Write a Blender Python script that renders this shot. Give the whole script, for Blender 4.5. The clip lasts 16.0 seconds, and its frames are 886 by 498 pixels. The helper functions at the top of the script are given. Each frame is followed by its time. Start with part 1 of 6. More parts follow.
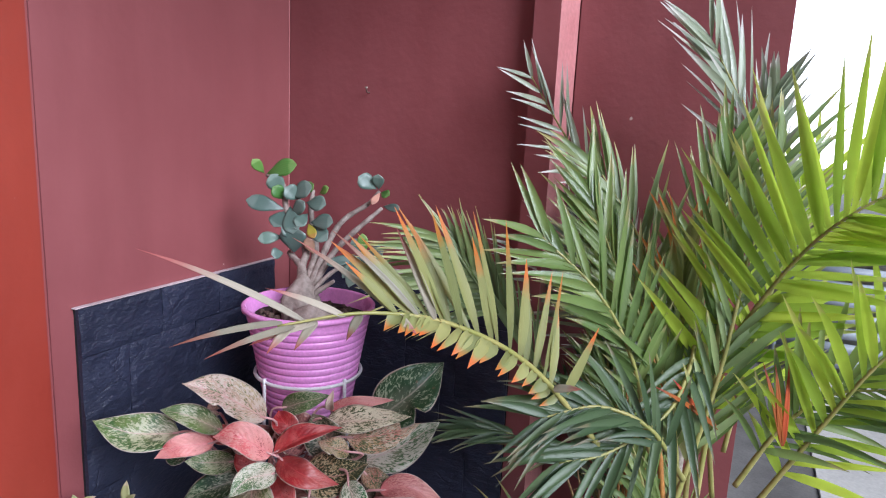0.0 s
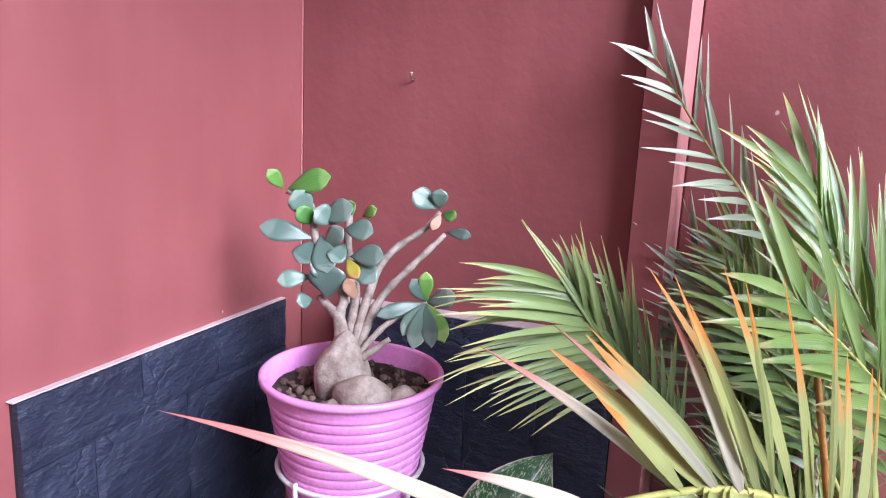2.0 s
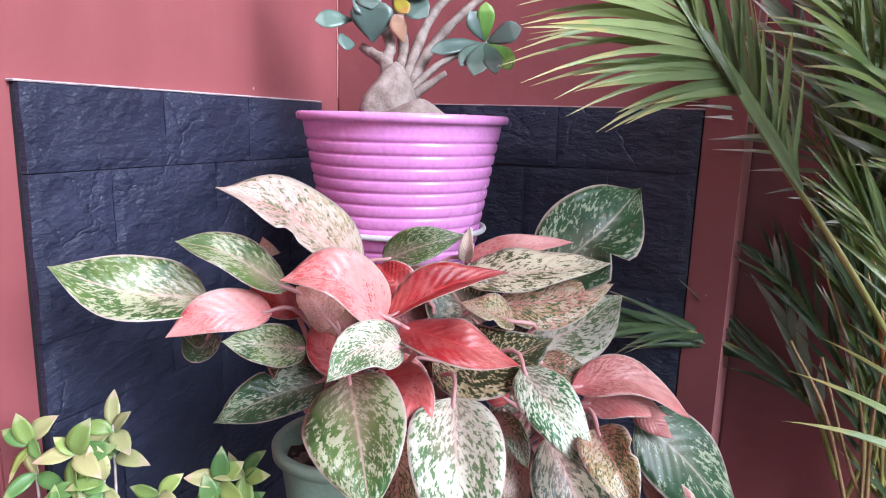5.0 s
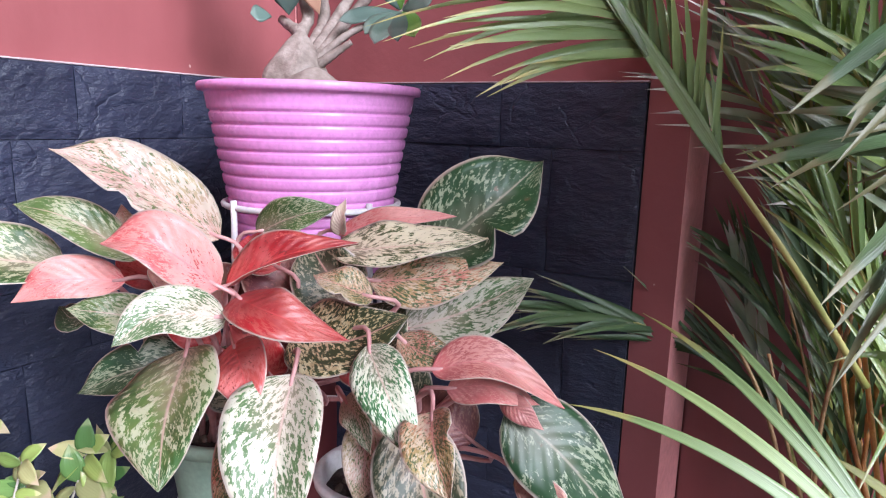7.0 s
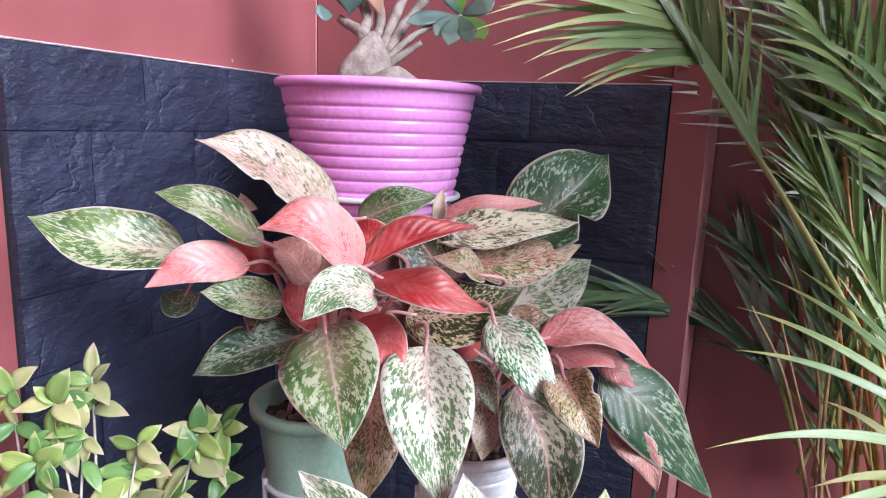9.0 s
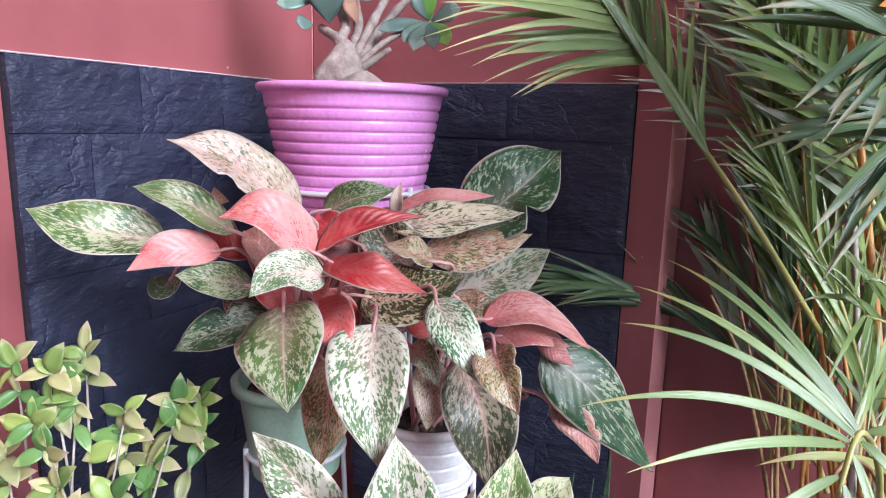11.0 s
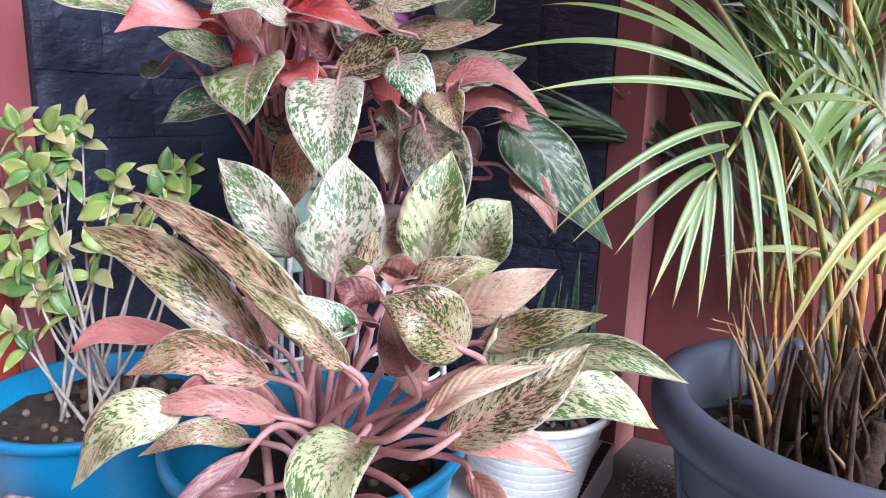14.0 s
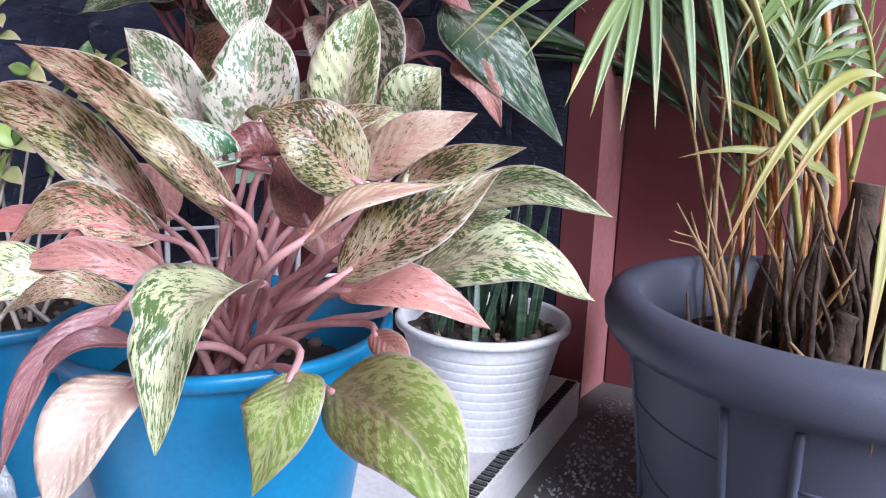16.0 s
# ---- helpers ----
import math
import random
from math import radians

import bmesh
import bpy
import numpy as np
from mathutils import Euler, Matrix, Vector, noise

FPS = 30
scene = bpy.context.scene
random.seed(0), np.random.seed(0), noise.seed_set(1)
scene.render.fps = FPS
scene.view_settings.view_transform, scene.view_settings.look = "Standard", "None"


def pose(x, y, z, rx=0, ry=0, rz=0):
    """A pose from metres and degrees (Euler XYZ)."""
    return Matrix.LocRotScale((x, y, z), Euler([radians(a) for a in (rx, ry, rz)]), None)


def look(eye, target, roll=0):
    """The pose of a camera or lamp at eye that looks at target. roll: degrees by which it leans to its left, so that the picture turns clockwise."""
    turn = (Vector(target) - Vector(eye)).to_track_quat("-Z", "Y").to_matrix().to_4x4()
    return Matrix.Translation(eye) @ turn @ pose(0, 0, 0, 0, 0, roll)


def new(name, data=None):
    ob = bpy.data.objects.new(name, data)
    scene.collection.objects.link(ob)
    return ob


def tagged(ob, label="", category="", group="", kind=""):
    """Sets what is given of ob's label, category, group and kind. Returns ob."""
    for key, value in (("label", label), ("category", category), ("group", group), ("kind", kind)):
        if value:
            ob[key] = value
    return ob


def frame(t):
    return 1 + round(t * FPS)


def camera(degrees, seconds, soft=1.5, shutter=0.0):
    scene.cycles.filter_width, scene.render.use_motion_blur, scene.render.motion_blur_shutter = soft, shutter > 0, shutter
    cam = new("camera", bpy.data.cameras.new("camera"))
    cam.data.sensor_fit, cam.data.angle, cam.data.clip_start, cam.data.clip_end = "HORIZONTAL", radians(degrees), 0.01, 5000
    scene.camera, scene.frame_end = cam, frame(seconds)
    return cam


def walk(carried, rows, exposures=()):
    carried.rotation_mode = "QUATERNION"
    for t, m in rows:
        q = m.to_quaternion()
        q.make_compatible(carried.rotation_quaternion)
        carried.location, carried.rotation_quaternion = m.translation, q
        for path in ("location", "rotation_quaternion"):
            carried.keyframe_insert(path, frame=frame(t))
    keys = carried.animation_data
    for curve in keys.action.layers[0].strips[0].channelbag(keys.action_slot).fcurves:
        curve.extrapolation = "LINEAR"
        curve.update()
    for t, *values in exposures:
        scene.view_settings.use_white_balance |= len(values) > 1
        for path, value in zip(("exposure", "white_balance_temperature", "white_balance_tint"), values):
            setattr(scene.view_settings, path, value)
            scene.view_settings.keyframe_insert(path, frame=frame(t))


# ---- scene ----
cam = camera(68.0, 16.0, 1.1, 0.0)
METRES, EYE, TILT, LEAN, TURN = 2.4, 1.43, -10.9, -2.7, 24.5
EXPO, SKY, SUN = 0.78, 0.032, 4.6
ROWS = [
    (0.0, 0.0, 0.0, 0.0, 0.0, 0.0, -0.0),
    (0.5, -0.0166, 0.0613, 0.024, -1.16, -0.56, 0.3),
    (1.0, -0.0293, 0.1539, 0.0505, -2.03, -0.65, 0.48),
    (1.5, -0.0527, 0.1793, 0.0488, -2.68, -0.12, 0.47),
    (2.0, -0.0953, 0.1759, 0.0287, -3.75, 0.23, 0.79),
    (2.5, -0.1346, 0.1627, 0.0037, -6.55, 0.09, 1.48),
    (3.0, -0.1428, 0.1735, -0.0238, -7.33, -0.44, 1.84),
    (3.5, -0.1458, 0.2008, -0.0586, -7.36, -0.21, 1.92),
    (4.0, -0.1418, 0.2192, -0.0926, -6.04, -0.19, 1.91),
    (6.5, -0.05, 0.2529, -0.1451, 3.6, 0.12, 0.54),
    (7.0, -0.0258, 0.2597, -0.1476, 4.21, 0.15, 0.44),
    (7.5, -0.011, 0.2641, -0.1612, 4.08, 0.1, 0.24),
    (8.0, -0.0341, 0.2573, -0.1638, 2.62, 0.17, 0.29),
    (8.5, -0.0824, 0.2386, -0.1575, -0.33, -0.02, 0.63),
    (9.0, -0.1164, 0.2271, -0.1531, -3.45, -0.2, 1.2),
    (9.5, -0.1306, 0.2136, -0.1461, -6.94, -0.35, 1.98),
    (12.0, -0.0354, 0.1885, -0.1941, 3.99, -0.11, 0.58),
    (12.5, -0.0357, 0.1901, -0.2247, 3.98, -0.27, 0.44),
    (13.0, -0.03, 0.1831, -0.2417, 4.09, -0.56, 0.39),
    (13.5, -0.0279, 0.1804, -0.2632, 4.27, -0.76, 0.24),
    (14.0, -0.0272, 0.1803, -0.282, 4.1, -0.93, 0.14),
    (14.5, -0.0249, 0.1885, -0.3045, 3.98, -0.91, 0.15),
    (15.0, -0.0184, 0.1993, -0.3278, 3.76, -0.85, 0.14),
    (15.5, -0.0125, 0.2045, -0.3369, 3.64, -0.9, 0.07),
    (16.0, 0.0025, 0.208, -0.3385, 3.89, -0.8, 0.2),
]
walk(cam, [(t, pose(0, 0, EYE, TILT, LEAN, TURN) @ pose(METRES * x, METRES * y, METRES * z, 90 + pitch, roll, yaw)) for t, x, y, z, yaw, pitch, roll in ROWS],
     exposures=[(0.0, EXPO - 0.76, 5450, 12), (1.0, EXPO - 0.42, 5450, 12), (2.0, EXPO + 0.05, 5380, 12), (4.0, EXPO + 0.06, 5350, 12), (7.0, EXPO + 0.02, 5500, 12), (9.5, EXPO, 5400, 12), (12.0, EXPO - 0.12, 5440, 12), (14.0, EXPO - 0.16, 5400, 12), (16.0, EXPO - 0.28, 5350, 14)])

# ---- light: hazy daylight that comes in from the open side ----
world = bpy.data.worlds.new("sky")
scene.world = world
world.use_nodes = True
wn = world.node_tree.nodes
sky = wn.new("ShaderNodeTexSky")
sky.sky_type = "NISHITA"
sky.sun_disc = False
SUN_FROM = Vector((0.79, -0.36, 0.52)).normalized()
sky.sun_elevation = math.asin(SUN_FROM.z)
sky.sun_rotation = math.atan2(SUN_FROM.x, SUN_FROM.y)
sky.air_density, sky.dust_density, sky.ozone_density = 1.0, 4.0, 1.0
soft_sky = wn.new("ShaderNodeHueSaturation")
soft_sky.inputs["Saturation"].default_value = 0.35
world.node_tree.links.new(sky.outputs[0], soft_sky.inputs["Color"])
world.node_tree.links.new(soft_sky.outputs[0], wn["Background"].inputs["Color"])
wn["Background"].inputs["Strength"].default_value = SKY
sun = new("sun", bpy.data.lights.new("sun", "SUN"))
sun.data.energy, sun.data.angle, sun.data.color = SUN, radians(34), (1.0, 0.96, 0.92)
sun.matrix_world = look(SUN_FROM * 10, (0, 0, 0))


# ---- materials ----
def material(name, rough=0.5, metal=0.0, spec=0.5):
    m = bpy.data.materials.new(name)
    m.use_nodes = True
    b = m.node_tree.nodes["Principled BSDF"]
    b.inputs["Roughness"].default_value = rough
    b.inputs["Metallic"].default_value = metal
    b.inputs["Specular IOR Level"].default_value = spec
    return m, m.node_tree.nodes, m.node_tree.links, b


def rgb(c):
    return (*c, 1.0)


def noise_at(nodes, links, scale, detail=4.0, coord="Object", stretch=(1, 1, 1), rough=0.55):
    tc = nodes.new("ShaderNodeTexCoord")
    mp = nodes.new("ShaderNodeMapping")
    mp.inputs["Scale"].default_value = stretch
    links.new(tc.outputs[coord], mp.inputs["Vector"])
    n = nodes.new("ShaderNodeTexNoise")
    n.inputs["Scale"].default_value, n.inputs["Detail"].default_value = scale, detail
    n.inputs["Roughness"].default_value = rough
    links.new(mp.outputs[0], n.inputs["Vector"])
    return n


def ramp(nodes, links, source, stops):
    r = nodes.new("ShaderNodeValToRGB")
    e = r.color_ramp.elements
    while len(e) < len(stops):
        e.new(0.5)
    for k, (at, col) in zip(e, stops):
        k.position, k.color = at, rgb(col)
    links.new(source, r.inputs["Fac"])
    return r


def mix(nodes, links, fac, a, b, mode="MIX"):
    m = nodes.new("ShaderNodeMix")
    m.data_type, m.blend_type = "RGBA", mode
    ins = [m.inputs[0], m.inputs[6], m.inputs[7]]
    for sock, v in zip(ins, (fac, a, b)):
        if isinstance(v, (int, float)):
            sock.default_value = v
        elif isinstance(v, tuple):
            sock.default_value = rgb(v)
        else:
            links.new(v, sock)
    return m.outputs[2]


def bump(nodes, links, bsdf, height, strength=0.3, dist=0.01):
    b = nodes.new("ShaderNodeBump")
    b.inputs["Strength"].default_value, b.inputs["Distance"].default_value = strength, dist
    links.new(height, b.inputs["Height"])
    links.new(b.outputs[0], bsdf.inputs["Normal"])


def mottled(name, dark, light, scale=6.0, fine=120.0, rough=0.5, relief=0.15, spec=0.5, stretch=(1, 1, 1), metal=0.0, coord="Object"):
    """A surface with stains at one scale and grain at a finer one."""
    m, n, l, b = material(name, rough, metal, spec)
    big = noise_at(n, l, scale, 5, coord, stretch)
    col = ramp(n, l, big.outputs["Fac"], [(0.3, dark), (0.7, light)])
    small = noise_at(n, l, fine, 3, coord, stretch)
    shade = ramp(n, l, small.outputs["Fac"], [(0.3, (0.82, 0.82, 0.82)), (0.7, (1.1, 1.1, 1.1))])
    l.new(mix(n, l, 0.6, col.outputs[0], shade.outputs[0], "MULTIPLY"), b.inputs["Base Color"])
    rr = n.new("ShaderNodeMapRange")
    rr.inputs[3].default_value, rr.inputs[4].default_value = max(rough - 0.12, 0.05), min(rough + 0.12, 1)
    l.new(big.outputs["Fac"], rr.inputs[0])
    l.new(rr.outputs[0], b.inputs["Roughness"])
    bump(n, l, b, small.outputs["Fac"], relief, 0.004)
    return m


def painted_wall(name, dark, light):
    """Glossy oil paint on plaster: brush marks, faint scuffs, small pale chips."""
    m, n, l, b = material(name, 0.36, 0, 0.45)
    big = noise_at(n, l, 2.2, 5)
    col = ramp(n, l, big.outputs["Fac"], [(0.3, dark), (0.7, light)])
    streak = noise_at(n, l, 14, 4, stretch=(1, 1, 0.18))
    shade = ramp(n, l, streak.outputs["Fac"], [(0.3, (0.9, 0.88, 0.88)), (0.7, (1.06, 1.06, 1.06))])
    c1 = mix(n, l, 0.7, col.outputs[0], shade.outputs[0], "MULTIPLY")
    chips = noise_at(n, l, 38, 2, rough=0.4)
    chip = ramp(n, l, chips.outputs["Fac"], [(0.80, (0, 0, 0)), (0.815, (1, 1, 1))])
    l.new(mix(n, l, chip.outputs[0], c1, (0.55, 0.40, 0.36)), b.inputs["Base Color"])
    rr = n.new("ShaderNodeMapRange")
    rr.inputs[3].default_value, rr.inputs[4].default_value = 0.28, 0.5
    l.new(streak.outputs["Fac"], rr.inputs[0])
    l.new(rr.outputs[0], b.inputs["Roughness"])
    fine = noise_at(n, l, 60, 4)
    wavy = noise_at(n, l, 5, 3)
    both = mix(n, l, 0.12, wavy.outputs["Fac"], fine.outputs["Fac"])
    bump(n, l, b, both, 0.30, 0.02)
    return m


RED_WALL = painted_wall("maroon paint", (0.238, 0.068, 0.072), (0.290, 0.091, 0.096))
ORANGE_RED = painted_wall("brick red paint", (0.27, 0.036, 0.022), (0.32, 0.048, 0.030))
# On the pillar's side face this lighter rose carries the light falling there.
PINK_EDGE = mottled("lightened rose paint", (0.52, 0.20, 0.20), (0.64, 0.29, 0.29), 9, 90, 0.4)
WHITE_LINE = mottled("pale grout line", (0.45, 0.35, 0.37), (0.62, 0.52, 0.54), 20, 200, 0.8)
def split_stone(name):
    """Black-painted split stone: chipped relief, dull and shiny patches."""
    m, n, l, b = material(name, 0.42, 0, 0.45)
    big = noise_at(n, l, 9, 5)
    col = ramp(n, l, big.outputs["Fac"], [(0.3, (0.017, 0.020, 0.040)), (0.7, (0.031, 0.036, 0.068))])
    l.new(col.outputs[0], b.inputs["Base Color"])
    chips = n.new("ShaderNodeTexVoronoi")
    chips.feature = "DISTANCE_TO_EDGE"
    tc = n.new("ShaderNodeTexCoord")
    warp = noise_at(n, l, 16, 4, stretch=(1, 1, 1.8))
    vm = n.new("ShaderNodeVectorMath")
    vm.operation = "MULTIPLY_ADD"
    l.new(warp.outputs["Color"], vm.inputs[0])
    vm.inputs[1].default_value = (0.05, 0.05, 0.05)
    l.new(tc.outputs["Object"], vm.inputs[2])
    l.new(vm.outputs[0], chips.inputs["Vector"])
    chips.inputs["Scale"].default_value = 14.0
    dent = ramp(n, l, chips.outputs["Distance"], [(0.0, (0, 0, 0)), (0.05, (0.55, 0.55, 0.55))])
    fine = noise_at(n, l, 32, 6, stretch=(1, 1, 2.2), rough=0.62)
    gate = ramp(n, l, big.outputs["Fac"], [(0.50, (0, 0, 0)), (0.56, (1, 1, 1))])
    flaw = mix(n, l, gate.outputs[0], (0.55, 0.55, 0.55), dent.outputs[0])
    l.new(mix(n, l, 0.72, flaw, fine.outputs["Fac"]), (h := n.new("ShaderNodeBump")).inputs["Height"])
    h.inputs["Strength"].default_value, h.inputs["Distance"].default_value = 0.85, 0.012
    l.new(h.outputs[0], b.inputs["Normal"])
    rr = n.new("ShaderNodeMapRange")
    rr.inputs[3].default_value, rr.inputs[4].default_value = 0.3, 0.58
    l.new(fine.outputs["Fac"], rr.inputs[0])
    l.new(rr.outputs[0], b.inputs["Roughness"])
    return m


STONE = split_stone("black painted stone")
GROUT = mottled("black grout", (0.006, 0.006, 0.009), (0.012, 0.012, 0.016), 20, 200, 0.9)
CONCRETE = mottled("worn concrete", (0.10, 0.095, 0.09), (0.20, 0.19, 0.18), 5, 90, 0.9, 0.4)
LEDGE_TILE = mottled("off-white ledge tile", (0.56, 0.52, 0.52), (0.72, 0.69, 0.69), 5, 120, 0.35, 0.1)
MOSAIC = mottled("black mosaic", (0.012, 0.012, 0.014), (0.03, 0.03, 0.03), 30, 200, 0.3)
PURPLE = mottled("orchid purple plastic", (0.76, 0.29, 0.68), (0.84, 0.36, 0.76), 8, 150, 0.26, 0.05)
BLUE = mottled("sky blue plastic", (0.012, 0.16, 0.34), (0.022, 0.22, 0.43), 7, 150, 0.38, 0.08)
MINT = mottled("dusty mint plastic", (0.30, 0.46, 0.34), (0.40, 0.56, 0.43), 7, 150, 0.45, 0.08)
WHITE_PLASTIC = mottled("white plastic", (0.74, 0.73, 0.74), (0.84, 0.83, 0.84), 6, 150, 0.4, 0.05)
GREY_PLASTIC = mottled("dark grey plastic", (0.072, 0.076, 0.112), (0.104, 0.110, 0.155), 5, 500, 0.45, 0.06)
WHITE_WIRE = mottled("white coated wire", (0.60, 0.58, 0.60), (0.75, 0.73, 0.75), 20, 200, 0.4, 0.05)
SOIL = mottled("dark soil", (0.012, 0.008, 0.006), (0.05, 0.032, 0.024), 60, 220, 0.95, 1.0)
PEBBLE = mottled("soil lump", (0.05, 0.034, 0.025), (0.22, 0.145, 0.11), 40, 300, 0.9, 0.5)
BARK = mottled("grey-tan succulent bark", (0.17, 0.125, 0.105), (0.40, 0.33, 0.295), 55, 200, 0.7, 0.4)
SACK = mottled("white woven plastic sack", (0.60, 0.60, 0.64), (0.78, 0.78, 0.80), 12, 320, 0.6, 0.5)


# ---- building helpers ----
def finish(bm, name, mat, smooth=True):
    me = bpy.data.meshes.new(name)
    bmesh.ops.recalc_face_normals(bm, faces=bm.faces)
    bm.to_mesh(me)
    bm.free()
    for mt in mat if isinstance(mat, (list, tuple)) else [mat]:
        me.materials.append(mt)
    if smooth:
        me.polygons.foreach_set("use_smooth", [True] * len(me.polygons))
    return me


def part(name, bm, mat, parent, label="", smooth=True):
    ob = new(name, finish(bm, name, mat, smooth))
    ob.parent = parent
    if label:
        tagged(ob, label)
    return ob


def thing(name, label, category, at=(0, 0, 0), group=""):
    ob = new(name)
    ob.empty_display_size = 0.05
    ob.location = at
    return tagged(ob, label, category, group)


def box(bm, lo, hi, bevel=0.0):
    r = bmesh.ops.create_cube(bm, size=1.0, matrix=Matrix.LocRotScale((Vector(lo) + Vector(hi)) / 2, None, Vector(hi) - Vector(lo)))
    if bevel:
        es = list({e for v in r["verts"] for e in v.link_edges})
        bmesh.ops.bevel(bm, geom=es, offset=bevel, segments=2, affect="EDGES", clamp_overlap=True)
    return bm


def box_structure(name, lo, hi, mat, label, bevel=0.004, category="wall"):
    bm = bmesh.new()
    box(bm, lo, hi, bevel)
    return tagged(new(name, finish(bm, name, mat, False)), label, category, kind="structure")


def lathe(profile, seg=72):
    """A turned shell from (radius, z) pairs."""
    bm = bmesh.new()
    rings = []
    for r, z in profile:
        rings.append([bm.verts.new((r * math.cos(2 * math.pi * k / seg), r * math.sin(2 * math.pi * k / seg), z)) for k in range(seg)])
    for a, b in zip(rings, rings[1:]):
        for k in range(seg):
            bm.faces.new((a[k], a[(k + 1) % seg], b[(k + 1) % seg], b[k]))
    return bm


def tube(bm, pts, radii, seg=8, cap=True):
    """A round rod through points, with a radius at each."""
    pts = [Vector(p) for p in pts]
    rings = []
    side = None
    for i, p in enumerate(pts):
        d = (pts[min(i + 1, len(pts) - 1)] - pts[max(i - 1, 0)]).normalized()
        if side is None:
            side = d.orthogonal().normalized()
        side = (side - d * side.dot(d)).normalized()
        up = d.cross(side)
        r = radii[i] if isinstance(radii, (list, tuple)) else radii
        rings.append([bm.verts.new(p + (side * math.cos(2 * math.pi * k / seg) + up * math.sin(2 * math.pi * k / seg)) * r) for k in range(seg)])
    for a, b in zip(rings, rings[1:]):
        for k in range(seg):
            bm.faces.new((a[k], a[(k + 1) % seg], b[(k + 1) % seg], b[k]))
    if cap:
        bm.faces.new(rings[0][::-1])
        bm.faces.new(rings[-1])
    return bm


def bez(pts, n):
    """n + 1 points on a smooth curve through all the given points."""
    P = [Vector(p) for p in pts]
    if len(P) == 2:
        return [P[0].lerp(P[1], k / n) for k in range(n + 1)]
    P = [P[0] * 2 - P[1]] + P + [P[-1] * 2 - P[-2]]
    out = []
    m = len(P) - 3
    for k in range(n + 1):
        u = min(k / n * m, m - 1e-6)
        i = int(u)
        s = u - i
        a, b, c, d = P[i:i + 4]
        out.append(0.5 * (2 * b + (c - a) * s + (2 * a - 5 * b + 4 * c - d) * s ** 2 + (3 * b - a - 3 * c + d) * s ** 3))
    return out


# ---- the corner: two walls, ledge, ground ----
LEFT_X, BACK_Y, TOP = -1.187, 1.550, 1.028      # painted faces, top of the stone band
box_structure("wall_west", (-1.42, 0.803, -0.05), (LEFT_X, 1.78, 2.6), RED_WALL, "maroon painted plaster wall beside the corner")
box_structure("wall_north", (LEFT_X, BACK_Y, -0.05), (-0.474, 1.78, 2.6), RED_WALL, "maroon painted plaster wall behind the plants")
bm = bmesh.new()
quad = [(-0.474, 1.514), (-0.411, 1.512), (-0.394, 1.615), (-0.394, 1.78), (-0.474, 1.78)]
lowv = [bm.verts.new((x, y, -0.05)) for x, y in quad]
topv = [bm.verts.new((x, y, 2.6)) for x, y in quad]
bm.faces.new(lowv[::-1])
bm.faces.new(topv)
for k in range(5):
    bm.faces.new((lowv[k], lowv[(k + 1) % 5], topv[(k + 1) % 5], topv[k]))
me = finish(bm, "pillar", [RED_WALL, PINK_EDGE], False)
for p in me.polygons:
    if p.normal.x > 0.9 and p.center.y < 1.6:
        p.material_index = 1
tagged(new("wall_pillar", me), "maroon painted pillar, side edge lightened to rose-pink as if lit", "pillar", kind="structure")
box_structure("wall_east", (-0.394, 1.615, -0.05), (0.062, 1.78, 2.6), RED_WALL, "maroon painted wall panel behind the palm")
box_structure("wall_panel", (-1.42, -0.6, -0.05), (-1.178, 0.797, 2.6), ORANGE_RED, "brick-red painted panel beyond a dark joint")
box_structure("trim_corner", (LEFT_X + 0.0005, BACK_Y - 0.004, 1.04), (LEFT_X + 0.0028, BACK_Y - 0.0005, 2.59), PINK_EDGE, "thin pale worn line down the wall corner", 0.0008, "trim")
box_structure("ledge", (-1.187, 0.42, -0.02), (-0.393, 1.435, 0.068), LEDGE_TILE, "off-white tiled ledge under the pots", 0.003, "ledge")

# Slab out of view, added to cut the sky light from above.
bm = bmesh.new()
box(bm, (-1.42, 0.30, 2.6), (0.10, 1.78, 2.72))
tagged(new("ceiling", finish(bm, "ceiling", WHITE_PLASTIC, False)), "unseen white slab added over the corner to block sky light", "ceiling", kind="structure")
# Added glowing box: stands in for the white sky and backlights the palm.
m, n, l, b = material("glowing sky white", 1.0)
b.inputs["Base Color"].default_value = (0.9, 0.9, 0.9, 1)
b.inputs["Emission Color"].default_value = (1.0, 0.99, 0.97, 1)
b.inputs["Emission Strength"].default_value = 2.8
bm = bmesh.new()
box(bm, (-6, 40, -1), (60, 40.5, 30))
tagged(new("backdrop", finish(bm, "backdrop", m, False)), "glowing white box standing in for the bright far sky", "backdrop", kind="structure")

bm = bmesh.new()
bmesh.ops.create_grid(bm, x_segments=60, y_segments=60, size=60.0)
for v in bm.verts:
    d = math.hypot(v.co.x, v.co.y)
    v.co.z = 0.0 if d < 4 else 0.02 * noise.noise(v.co * 0.3)
tagged(new("ground", finish(bm, "ground", CONCRETE)), "rough grey concrete ground with dust and grit", "ground", kind="structure")

# Strong daylight on this paving is put into its pale colour.
box_structure("pavement", (0.45, 1.95, -0.02), (12.0, 4.4, 0.012), mottled("paving paled for daylight", (0.50, 0.48, 0.45), (0.66, 0.64, 0.60), 2, 60, 0.9, 0.3), "concrete paving beyond the palm, paled as if in strong daylight", 0.002, "pavement")


